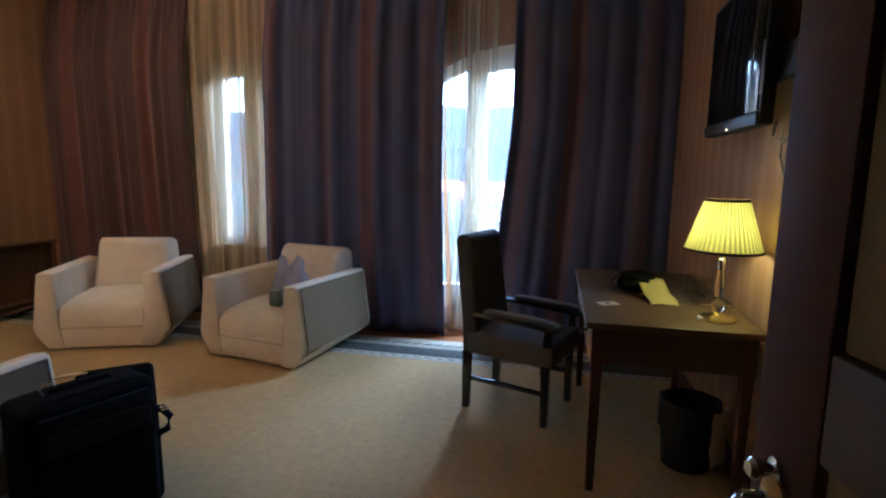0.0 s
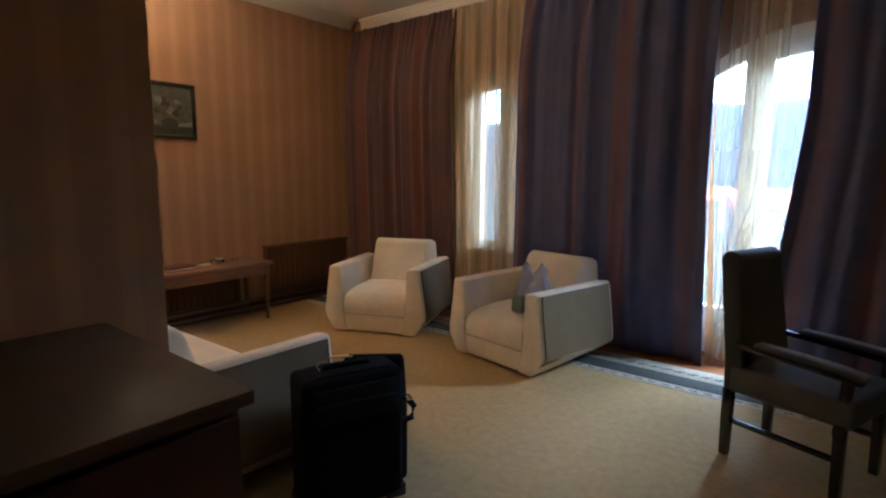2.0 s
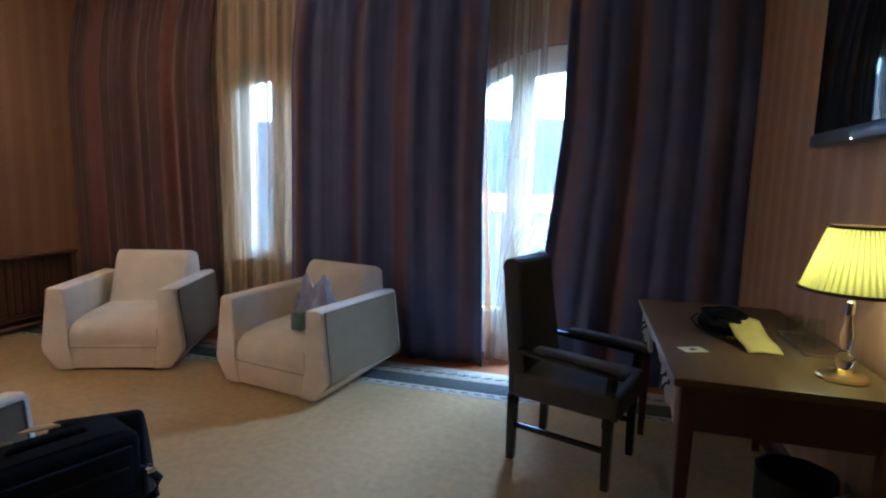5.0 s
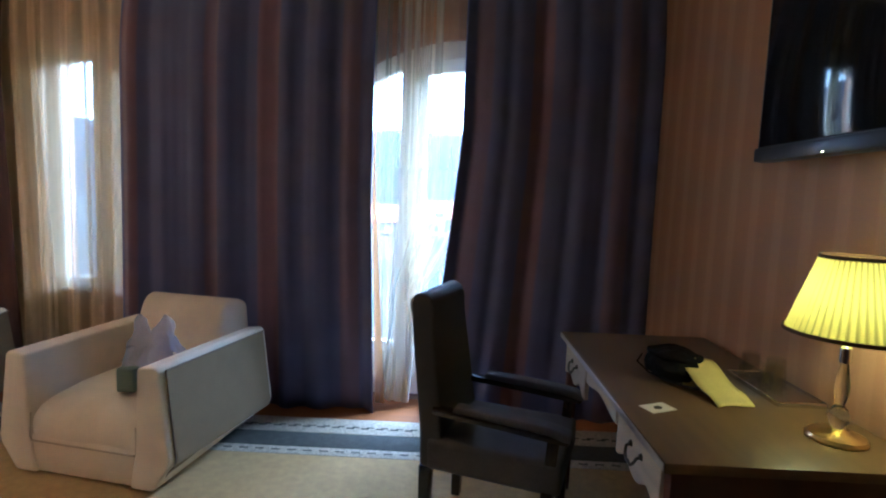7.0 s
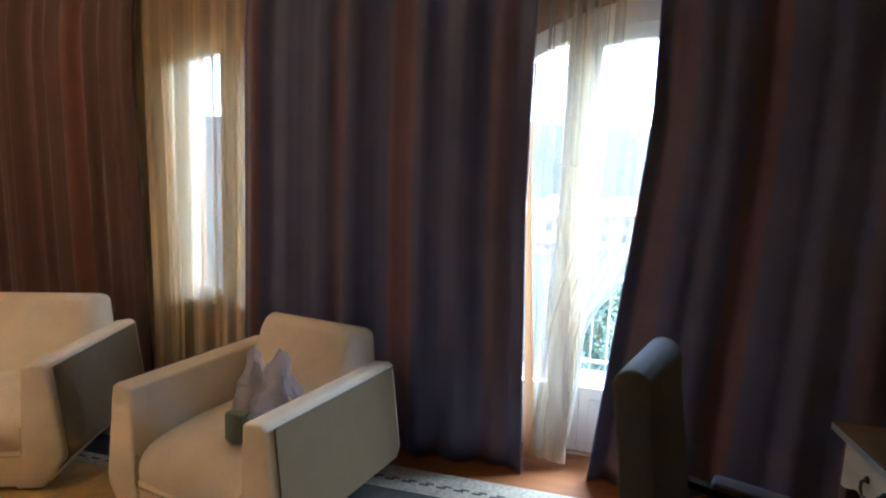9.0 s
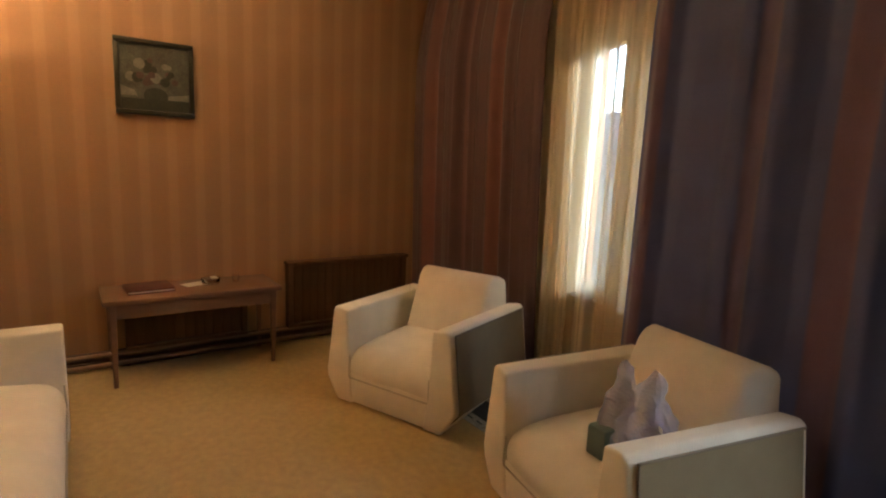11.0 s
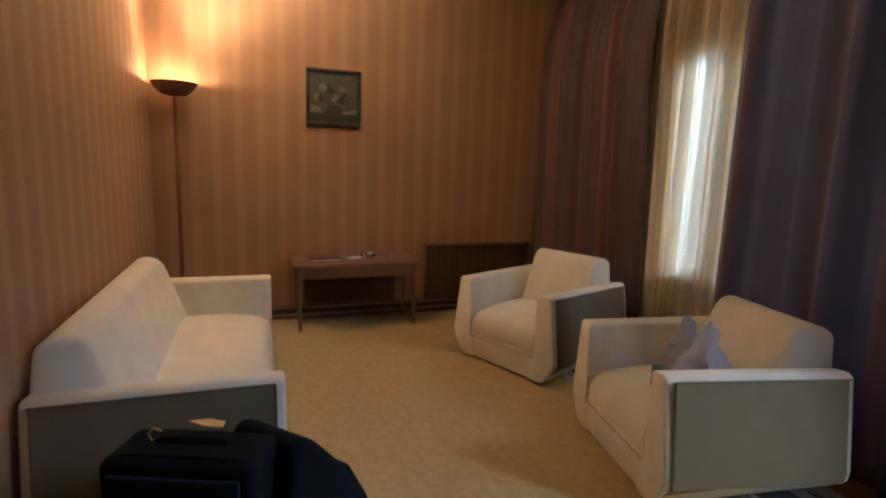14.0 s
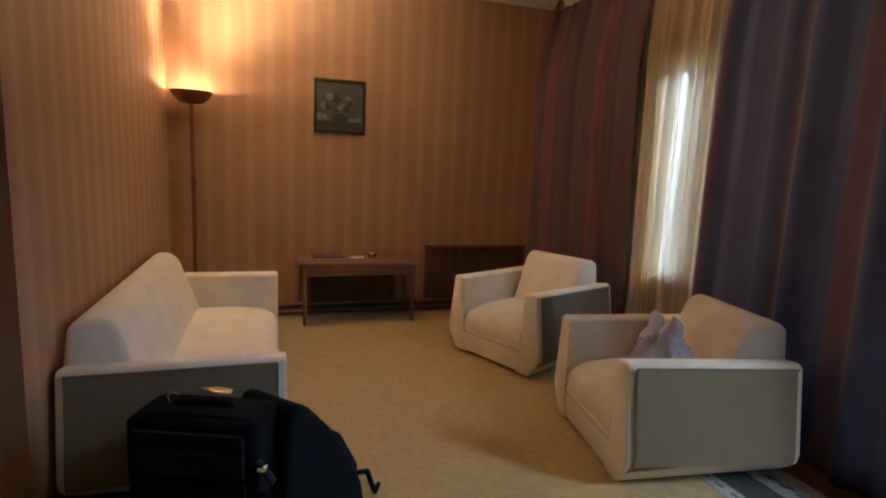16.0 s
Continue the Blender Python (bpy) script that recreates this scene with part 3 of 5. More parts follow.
def arched_window(name, spec, stiles, panel, label, drops):
    """Frame, stiles, bottom rail or panel, and panes. stiles: the edges of the panes between; drops: how far each pane's top lies under the arch."""
    a, b, sill, cx, crown, radius = spec
    th = tagged(new(name), label, "window", kind="structure")
    y0, y1 = YW + 0.03, YW + 0.09
    bm = bmesh.new()
    arched_strip(bm, a + 0.003, b - 0.003, 0.105, cx, crown - 0.003, radius, y0 - 0.01, y1 + 0.01)
    part("window_frame", bm, M_FRAME, th)
    edges = [a + 0.003] + list(stiles) + [b - 0.003]
    for i in range(0, len(edges), 2):
        p, q = edges[i], edges[i + 1]
        top = max(arch_top(p, cx, crown, radius), arch_top(q, cx, crown, radius)) - 0.10
        part("stile", box(p, y0, sill + 0.004, q, y1, top, 0.006), M_FRAME, th)
        if q - p > 0.1:
            part("cover_strip", box((p + q) / 2 - 0.018, y0 - 0.016, sill + 0.01, (p + q) / 2 + 0.018, y0, top, 0.004), M_FRAME, th)
    for i in range(1, len(edges) - 1, 2):
        p, q = edges[i], edges[i + 1]
        part("bottom_rail", box(p, y0, sill + 0.004, q, y1, sill + panel, 0.006), M_FRAME, th)
        if panel > 0.3:
            part("panel", box(p + 0.05, y0 - 0.012, sill + 0.07, q - 0.05, y0, sill + panel - 0.06, 0.006), M_FRAME, th)
        drop = drops[i // 2]
        if drop > 0.12:
            bm = bmesh.new()
            arched_strip(bm, p, q, drop - 0.106, cx, crown - 0.106, radius, y0, y1)
            part("top_rail", bm, M_FRAME, th)
        pane = part("pane", arched_pane(p, q, sill + panel, drop, cx, crown, radius, YW + 0.06), M_PANE, th)
        pane.visible_shadow = False
    return th


arched_window("window_1", W1, (-2.50, -2.30, -2.00, -1.74), 0.06, "arched cream-painted window behind sheer curtains", (0.15, 0.15))
arched_window("window_2", W2, (-0.58, -0.295, -0.125, 0.425, 0.585, 0.84), 0.36, "arched cream-painted balcony door behind sheer curtains", (0.107, 0.185, 0.107))
structure("window_sill", box(W1[0] - 0.05, YW - 0.05, 0.635, W1[1] + 0.05, YW - 0.001, 0.66, 0.006), M_CORNICE, "white painted window sill", "sill")


def cornice(name, run, steps, mat, label):
    """A moulding; run: two ends on the wall's line and the way into the room."""
    (x0, y0), (x1, y1), (nx, ny) = run
    bm = bmesh.new()
    ends = []
    for x, y in ((x0, y0), (x1, y1)):
        ends.append([bm.verts.new((x + nx * d, y + ny * d, z)) for d, z in steps])
    n = len(steps)
    for i in range(n):
        bm.faces.new((ends[0][i], ends[0][(i + 1) % n], ends[1][(i + 1) % n], ends[1][i]))
    bm.faces.new(ends[0])
    bm.faces.new(ends[1][::-1])
    structure(name, bm, mat, label, "cornice")


STEPPED = ((0.001, 2.905), (0.03, 2.905), (0.034, 2.965), (0.044, 2.972), (0.048, 2.995), (0.062, 3.002), (0.064, ZC - 0.001), (0.001, ZC - 0.001))
COVE = ((0.001, 2.922), (0.012, 2.926), (0.03, 2.945), (0.06, 2.975), (0.10, 3.0), (0.14, ZC - 0.001), (0.001, ZC - 0.001))
cornice("cornice", ((XL + 0.142, YW), (XR - 0.002, YW), (0, -1)), STEPPED, M_CORNICE, "white stepped plaster cornice above the curtains")
cornice("cove", ((XL, YS + 0.002), (XL, YW - 0.07), (1, 0)), COVE, M_CEIL, "beige plaster cove above the wallpaper")
cornice("cove", ((XL + 0.142, YS), (XC, YS), (0, 1)), COVE, M_CEIL, "beige plaster cove above the wallpaper")


def baseboard(a, b, way):
    """Dark wooden skirting with two grooves. way: the wall it stands on."""
    prof = ((0.0, 0.0), (0.022, 0.0), (0.022, 0.045), (0.016, 0.05), (0.016, 0.058), (0.022, 0.063), (0.020, 0.095), (0.006, 0.11), (0.0, 0.11))
    if way == "west":
        bm = prism([(XL + d + 0.001, z + 0.011) for d, z in prof], "y", a, b)
    elif way == "south":
        bm = prism([(YS + d + 0.001, z + 0.011) for d, z in prof], "x", a, b)
    elif way == "corner":
        bm = prism([(XC + d + 0.001, z + 0.011) for d, z in prof], "y", a, b)
    else:
        bm = prism([(XR - d - 0.001, z + 0.011) for d, z in prof], "y", a, b)
    structure("baseboard", bm, M_MAHOG, "dark wooden skirting board with grooves", "baseboard")


baseboard(YS + 0.03, 4.35, "west")
for z in (0.05, 0.115):
    structure("heating_pipe", rod((XL + 0.075, YS + 0.06, z), (XL + 0.075, 4.33, z), 0.015), M_PIPE, "brown painted heating pipe along the skirting", "pipe")
baseboard(XL + 0.03, XC, "south")
baseboard(YE + 0.01, YS - 0.01, "corner")
baseboard(YE + 0.9, 4.2, "east")


# ---- curtains ----
def drape(x0, x1, seed, folds, label, left=None, right=None, mat=M_DRAPE_HAZE, forward=0.03):
    th = empty("curtain", pose(0, 0, 0), label, "curtain", "heavy curtains")
    grid_cloth("drape", x0, x1, 0.001, 2.90, 4.45, mat, folds, 0.023, seed, th, left, right, thick=0.004, forward=forward)
    part("heading_tape", box(x0 + 0.01, 4.606, 2.85, x1 - 0.01, 4.612, 2.90), mat, th)
    return th


drape(-4.205, -2.71, 3, 12, "floor-length copper striped curtain in the corner, coloured for warm lamp light", right=lambda z: -2.74 + 0.045 * max(0.0, (2.0 - z) / 2.0), mat=M_DRAPE_LAMPLIT, forward=-0.05)
drape(-1.995, -0.43, 5, 8, "floor-length aubergine and copper striped curtain between the windows", right=lambda z: -0.435 + 0.05 * max(0, (1.3 - z) / 1.3))
drape(0.10, 1.277, 9, 6, "floor-length aubergine curtain beside the desk, pulled over the balcony door",
      left=lambda z: 0.10 - 0.168 * max(0.0, (1.75 - z) / 1.75) ** 1.1)
hem = empty("curtain_hem", pose(0, 0, 0), "copper lining edge of the heavy curtain, glowing against the window", "curtain")
grid_cloth("lining", -0.437, -0.395, 0.02, 2.0, 4.49, M_LINING, 0.6, 0.006, 21, hem, left=lambda z: -0.437 + 0.05 * max(0, (1.3 - z) / 1.3),
           right=lambda z: -0.425 + 0.10 * max(0, (1.5 - z) / 1.5), thick=0.003, steps=6)


def sheer(x0, x1, seed, folds, label, left=None, right=None, gather=0.0, z0=0.03, mat=M_SHEER, y=4.575):
    th = empty("sheer_curtain", pose(0, 0, 0), label, "curtain", "sheer curtains")
    grid_cloth("voile", x0, x1, z0, 2.90, y, mat, folds, 0.020, seed, th, left, right, gather=gather)
    part("heading_tape", box(x0 + 0.01, 4.618, 2.85, x1 - 0.01, 4.622, 2.90), M_CORNICE, th)
    return th


sheer(-2.80, -1.90, 12, 11, "cream sheer curtain hanging over the narrow window", mat=M_SHEER_DENSE)
# added second voile layer, cuts the glow left of the narrow window
sheer(-2.80, -2.56, 19, 4, "extra sheer layer added to dim the glow beside the narrow window", right=lambda z: -2.57 + 0.10 * min(1.0, max(0.0, (2.3 - z) / 1.7)), mat=M_SHEER_DENSE, y=4.545)
sheer(-0.50, -0.12, 14, 6, "cream sheer curtain, its foot bunched on the floor", right=lambda z: -0.12 + 0.08 * max(0, (1.4 - z) / 1.4), left=lambda z: -0.5 + 0.12 * max(0, (1.2 - z) / 1.2), gather=0.09)
sheer(-0.30, 0.22, 17, 8, "cream sheer curtain drawn across the balcony door", left=lambda z: -0.30 - 0.08 * max(0, (1.8 - z) / 1.8), right=lambda z: 0.22 - 0.295 * min(1.0, max(0.0, (1.2 - z) / 0.45)), gather=0.09)


# ---- seating ----
def seat_cushion(w, y0, y1):
    """One loose cushion: a fat rounded front edge, a crowned top that rises towards the back."""
    prof = [(y0 + 0.012, 0.176), (y0, 0.20), (y0 - 0.002, 0.25), (y0 + 0.006, 0.288), (y0 + 0.024, 0.318), (y0 + 0.055, 0.340), (y0 + 0.11, 0.356), (y0 + 0.25, 0.372), (y1, 0.375), (y1, 0.176)]
    bm = bmesh.new()
    n = 14
    rings = []
    for i in range(n + 1):
        u = -1 + 2 * i / n
        end = max(0.0, abs(u) - 0.82) / 0.18
        rings.append([bm.verts.new((u * w, y + 0.010 * end ** 2 + 0.003 * math.sin(5 * u), z - (0.022 * end ** 2 if z > 0.21 else 0.0) + (0.006 * math.cos(2.4 * u) if z > 0.3 else 0.0))) for y, z in prof])
    for a, b in zip(rings, rings[1:]):
        for k in range(len(prof)):
            bm.faces.new((a[k], a[(k + 1) % len(prof)], b[(k + 1) % len(prof)], b[k]))
    bm.faces.new(rings[0])
    bm.faces.new(rings[-1][::-1])
    return bm


def seat_body(name, W, m, label, category, group="", splay=0.03, shift=0.03, inset=0.09):
    """A boxy upholstered seat: splayed sides with an inset panel, chamfered foot, one cushion and a raked back."""
    th = empty(name, m, label, category, group)
    h, D = W / 2, 0.80
    F = 0.02
    for s in (-1, 1):
        def pts(k):
            o = [(h - 0.115, 0.57), (h - 0.03, 0.582), (h - 0.008, 0.565), (h + 0.042, 0.185), (h + 0.034, 0.14), (h - 0.045, F), (h - 0.16, F), (h - 0.13, 0.2)]
            return [(s * (x + k), z) for x, z in o]
        back = [(x, z + (0.055 if z < 0.1 else 0.0)) for x, z in pts(splay)]
        part("arm", prism(pts(0.0), "y", 0.0, D, 0.016, 3, b_points=back), M_CREAM, th)
        # inset side panel and its piping
        o0 = [(h - 0.004, 0.563), (h + 0.046, 0.175), (h + 0.036, 0.135), (h - 0.035, 0.055)]
        a = o0
        bm = bmesh.new()
        quads = []
        for y, k, lift in ((0.035, 0.0015, 0.0), (D - 0.03, splay - 0.0015, 0.05)):
            quads.append([bm.verts.new((s * (x + k), y, z + (lift if z < 0.1 else 0))) for x, z in a])
            quads.append([bm.verts.new((s * (x + k + 0.007), y + (0.006 if y < 0.1 else -0.006), z + (lift if z < 0.1 else 0) - (0.006 if z > 0.5 else -0.004))) for x, z in a])
        i0, o1, i1, o2 = quads
        for ring in ((o1, o2),):
            for q in range(3):
                bm.faces.new((ring[0][q], ring[0][q + 1], ring[1][q + 1], ring[1][q]))
        for p, q in ((i0, o1), (i1, o2)):
            for k in range(3):
                bm.faces.new((p[k], p[k + 1], q[k + 1], q[k]))
        bm.faces.new((i0[0], o1[0], o2[0], i1[0]))
        bm.faces.new((i0[3], o1[3], o2[3], i1[3]))
        panel = part("side_panel", bm, M_TAUPE, th, "taupe fabric side panel")
        line = [(s * (h + 0.006), 0.035, 0.558), (s * (h + 0.05), 0.035, 0.175), (s * (h + 0.04), 0.035, 0.135), (s * (h - 0.03), 0.035, 0.058)]
        part("piping", tube([(s * (h + splay + 0.004), D - 0.03, 0.563), (s * (h + 0.006), 0.036, 0.563)] + line, 0.0045, 6), M_PIPING, panel)
    part("base", prism([(-h + 0.11, F + 0.004), (h - 0.11, F + 0.004), (h - 0.10, 0.2), (-h + 0.10, 0.2)], "y", 0.012, D - 0.02, 0.012, 2), M_CREAM, th)
    part("plinth", box(-h + 0.1, 0.06, 0.011, h - 0.1, D - 0.08, 0.05, 0.004), M_BLACK, th)
    part("seat_cushion", seat_cushion(h - 0.118, 0.010, D - 0.22), M_CREAM, th)
    part("seam", tube([(-h + 0.13, 0.010, 0.30), (-h + 0.126, 0.006, 0.19), (-h + 0.135, 0.006, 0.172), (h - 0.135, 0.006, 0.172), (h - 0.126, 0.006, 0.19), (h - 0.13, 0.010, 0.30)], 0.004, 6), M_SEAM, th)
    prof = [(0.49, 0.30), (0.625, 0.70), (0.665, 0.738), (0.73, 0.745), (0.785, 0.72), (0.81, 0.45), (0.80, 0.12), (0.55, 0.12)]
    w = h - inset
    bm = prism(prof, "x", -w, w, 0.028, 3)
    for v in bm.verts:
        # the ends are cut back towards the front, so that a slanted facet shows beside the face
        facet = 1 - min(1.0, max(0.0, (v.co.y - 0.49 - 0.33 * (v.co.z - 0.30)) / 0.17))
        side = 1 if v.co.x > 0 else -1
        v.co.x = v.co.x * (1 - 0.04 * max(0, (v.co.z - 0.58) / 0.16)) - side * 0.055 * facet + shift * min(1.0, v.co.z / 0.6)
    part("backrest", bm, M_CREAM, th)
    return th


seat_body("armchair", 0.815, pose(-2.71, 3.42, 0.0, 0, 0, 22), "cream upholstered armchair with taupe side panels, empty seat", "armchair", "armchairs by the window", shift=0.01)
seat_body("armchair", 0.815, pose(-1.545, 3.44, 0.0, 0, 0, -10.5), "cream upholstered armchair holding a filled plastic bag", "armchair", "armchairs by the window")
seat_body("sofa", 1.86, pose(-2.44, 1.995, 0.0, 0, 0, 180), "long cream upholstered sofa with taupe sides against the wall", "sofa", splay=0.004, shift=0.0, inset=0.07)


# ---- desk chair ----
def desk_chair(m):
    th = empty("desk_chair", m, "charcoal upholstered armchair with black lacquered legs, drawn up to the desk", "chair")
    # local x: forward, y: to the left
    w = 0.22
    part("seat", soft_box(0.0, -w - 0.005, 0.335, 0.50, w + 0.005, 0.46, 0.025, 0.02), M_PAD_LIT, th, "seat pad, paler grey for the window's light")
    prof = [(0.045, 0.34), (0.06, 0.46), (0.0, 0.88), (-0.002, 0.945), (-0.014, 0.975), (-0.040, 0.992), (-0.070, 0.990), (-0.094, 0.972), (-0.102, 0.944), (-0.092, 0.915), (-0.078, 0.80), (-0.035, 0.50), (-0.025, 0.34)]
    bm = prism(prof, "y", -w, w, 0.014, 3)
    for v in bm.verts:
        v.co.y *= 1 - 0.14 * max(0, (v.co.z - 0.4) / 0.56)
    part("backrest", bm, M_LEATHER, th, "tall charcoal backrest with a rolled top")
    for y in (-w + 0.005, w - 0.04):
        part("leg", prism([(-0.03, 0.34), (0.02, 0.34), (0.012, 0.011), (-0.026, 0.011)], "y", y, y + 0.038, 0.004), M_LACQUER, th)
        part("leg", prism([(0.43, 0.38), (0.475, 0.38), (0.475, 0.011), (0.44, 0.011)], "y", y, y + 0.038, 0.004), M_LACQUER, th)
        part("stretcher", box(0.0, y + 0.009, 0.175, 0.45, y + 0.029, 0.20, 0.004), M_LACQUER, th)
    for y in (-0.226, 0.186):
        side = prism([(0.02, 0.578), (0.28, 0.566), (0.44, 0.558), (0.52, 0.540), (0.515, 0.527), (0.44, 0.530), (0.28, 0.540), (0.02, 0.552)], "y", y - 0.002, y + 0.042, 0.006, 2)
        arm = part("armrest", side, M_LACQUER, th, "black lacquered armrest")
        pad = prism([(0.10, 0.575), (0.28, 0.567), (0.44, 0.559), (0.515, 0.542), (0.53, 0.550), (0.525, 0.565), (0.49, 0.580), (0.44, 0.587), (0.28, 0.595), (0.11, 0.598)], "y", y - 0.012, y + 0.052, 0.012, 3)
        part("arm_pad", pad, M_PAD_LIT, arm, "rounded grey arm pad")
        part("arm_post", prism([(0.43, 0.30), (0.47, 0.30), (0.485, 0.532), (0.445, 0.532)], "y", y + 0.003, y + 0.037, 0.004), M_LACQUER, th)
    return th


desk_chair(pose(0.075, 3.32, 0.0, 0, 0, -19))


# ---- desk ----
def desk():
    th = empty("desk", pose(0.92, 3.05, 0), "mahogany writing desk with small drawers and slim legs", "desk")
    x0, x1, y0, y1 = -0.325, 0.335, -0.632, 0.605
    part("desktop", box(x0, y0, 0.722, x1, y1, 0.75, 0.005), M_DESKTOP, th, "polished brown desk top, its edge highlight a separate strip")
    # added steel strip imitates the bright highlight along the desk's edge
    part("edge_highlight", box(x0 - 0.004, y0 + 0.004, 0.726, x0, y1 - 0.004, 0.746, 0.002), M_GLINT, th, "bright metal strip imitating the desk edge's highlight")
    part("apron", box(x0 + 0.03, y0 + 0.03, 0.57, x1 - 0.02, y0 + 0.05, 0.722, 0.003), M_MAHOG, th)
    part("apron", box(x0 + 0.03, y1 - 0.05, 0.56, x1 - 0.02, y1 - 0.03, 0.722, 0.003), M_MAHOG, th)
    part("apron", box(x1 - 0.04, y0 + 0.05, 0.57, x1 - 0.02, y1 - 0.05, 0.722, 0.003), M_MAHOG, th)
    part("drawer_rail", box(x0 + 0.035, y0 + 0.05, 0.66, x0 + 0.055, y1 - 0.05, 0.722, 0.003), M_MAHOG, th)
    for a, b, low, bail in ((-0.572, -0.225, 0.610, True), (-0.205, 0.175, 0.668, False), (0.195, 0.548, 0.610, True)):
        n = 22
        edge = [(a, 0.712)]
        for k in range(n + 1):
            u = k / n
            scallop = 0.032 * abs(math.cos(2 * math.pi * u)) ** 1.5 if bail else 0.012 * math.cos(2 * math.pi * u)
            edge.append((a + (b - a) * u, low - scallop))
        edge.append((b, 0.712))
        d = part("drawer", prism(edge, "x", x0 + 0.016, x0 + 0.034, 0.003, 1), M_DRAWER, th, "pale drawer front with a scalloped lower edge")
        if not bail:
            continue
        c = (a + b) / 2
        part("handle", tube([(x0 + 0.016, c - 0.042, 0.668), (x0 + 0.002, c - 0.042, 0.662), (x0 - 0.003, c - 0.034, 0.645), (x0 - 0.005, c - 0.018, 0.633), (x0 - 0.006, c, 0.637), (x0 - 0.005, c + 0.018, 0.633), (x0 - 0.003, c + 0.034, 0.645), (x0 + 0.002, c + 0.042, 0.662), (x0 + 0.016, c + 0.042, 0.668)], 0.0045, 8), M_PICFRAME, d, "dark bronze bail handle")
        for q in (c - 0.042, c + 0.042):
            part("rosette", rod((x0 + 0.016, q, 0.668), (x0 + 0.009, q, 0.668), 0.011, 0.007), M_PICFRAME, d)
    for x in (x0 + 0.025, x1 - 0.075):
        for y in (y0 + 0.022, y1 - 0.072):
            part("leg", prism([(x, y), (x + 0.05, y), (x + 0.05, y + 0.05), (x, y + 0.05)], "z", 0.722, 0.011, 0.004,
                              b_points=[(x + 0.01, y + 0.01), (x + 0.04, y + 0.01), (x + 0.04, y + 0.04), (x + 0.01, y + 0.04)]), M_MAHOG_V, th)
    return th


desk()


def desk_lamp():
    th = empty("desk_lamp", pose(DL_X, DL_Y, 0.75), "glowing yellow pleated desk lamp on a glass and brass foot", "lamp")
    part("base", lathe([(0.0, 0.0), (0.07, 0.0), (0.072, 0.006), (0.066, 0.014), (0.03, 0.02), (0.018, 0.03), (0.0, 0.032)], 32), M_BRASS, th, "round brass foot")
    part("stem", lathe([(0.0, 0.03), (0.014, 0.032), (0.024, 0.048), (0.027, 0.064), (0.018, 0.085), (0.010, 0.095), (0.014, 0.11), (0.018, 0.14), (0.013, 0.18), (0.009, 0.21), (0.0, 0.212)], 24), M_GLASS, th, "clear turned glass stem")
    part("collar", lathe([(0.0, 0.208), (0.014, 0.21), (0.014, 0.25), (0.009, 0.255), (0.009, 0.30), (0.0, 0.302)], 16), M_CHROME, th)
    bm = lathe([(0.143, 0.288), (0.137, 0.303), (0.109, 0.395), (0.080, 0.488)], 276, ripple=0.02, waves=46)
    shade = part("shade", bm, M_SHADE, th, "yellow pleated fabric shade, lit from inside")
    part("trim", lathe([(0.144, 0.284), (0.149, 0.284), (0.149, 0.294), (0.144, 0.294), (0.144, 0.284)], 64), M_TRIM, shade)
    part("trim", lathe([(0.078, 0.483), (0.083, 0.483), (0.082, 0.493), (0.078, 0.493), (0.078, 0.483)], 64), M_TRIM, shade)
    bulb = bmesh.new()
    bmesh.ops.create_uvsphere(bulb, u_segments=16, v_segments=10, radius=0.022, matrix=Matrix.Translation((0, 0, 0.43)))
    part("bulb", bulb, M_BULB, th)
    part("carrier", tube([(0.0, 0.0, 0.30), (0.05, 0, 0.33), (0.08, 0, 0.486)], 0.002, 6), M_BRASS, th)


desk_lamp()


# ---- floor lamp ----
def torchiere():
    th = empty("floor_lamp", pose(LAMP_X, LAMP_Y, 0), "bronze torchiere floor lamp lit upwards in the corner", "lamp")
    part("base", lathe([(0.0, 0.011), (0.14, 0.011), (0.142, 0.02), (0.12, 0.032), (0.03, 0.045), (0.0, 0.047)], 40), M_BRONZE, th)
    part("pole", lathe([(0.0, 0.04), (0.016, 0.041), (0.016, 1.14), (0.021, 1.15), (0.021, 1.19), (0.016, 1.20), (0.015, 1.78), (0.0, 1.79)], 20), M_BRONZE, th)
    part("bowl", lathe([(0.0, 1.775), (0.03, 1.778), (0.09, 1.79), (0.135, 1.835), (0.155, 1.872), (0.150, 1.874), (0.128, 1.842), (0.085, 1.81), (0.0, 1.795)], 48), M_BRONZE, th, "shallow bronze bowl")
    part("tube_lamp", rod((-0.04, 0, 1.815), (0.04, 0, 1.815), 0.006), M_BULB_T, th)


torchiere()


# ---- console table by the west wall ----
def console_table():
    th = empty("side_table", pose(-3.995, 2.685, 0), "low dark wooden side table against the wall", "table")
    part("tabletop", box(-0.215, -0.515, 0.52, 0.215, 0.515, 0.55, 0.005), M_TABLE, th)
    part("apron", box(0.165, -0.46, 0.43, 0.183, 0.46, 0.52, 0.003), M_TABLE, th)
    part("apron", box(-0.19, -0.46, 0.43, -0.172, 0.46, 0.52, 0.003), M_TABLE, th)
    for y in (-0.478, 0.46):
        part("apron", box(-0.17, y, 0.43, 0.165, y + 0.018, 0.52, 0.003), M_TABLE, th)
    for x in (-0.19, 0.15):
        for y in (-0.485, 0.445):
            part("leg", prism([(x, y), (x + 0.04, y), (x + 0.04, y + 0.04), (x, y + 0.04)], "z", 0.52, 0.011, 0.003,
                              b_points=[(x + 0.008, y + 0.008), (x + 0.032, y + 0.008), (x + 0.032, y + 0.032), (x + 0.008, y + 0.032)]), M_TABLE, th)


console_table()


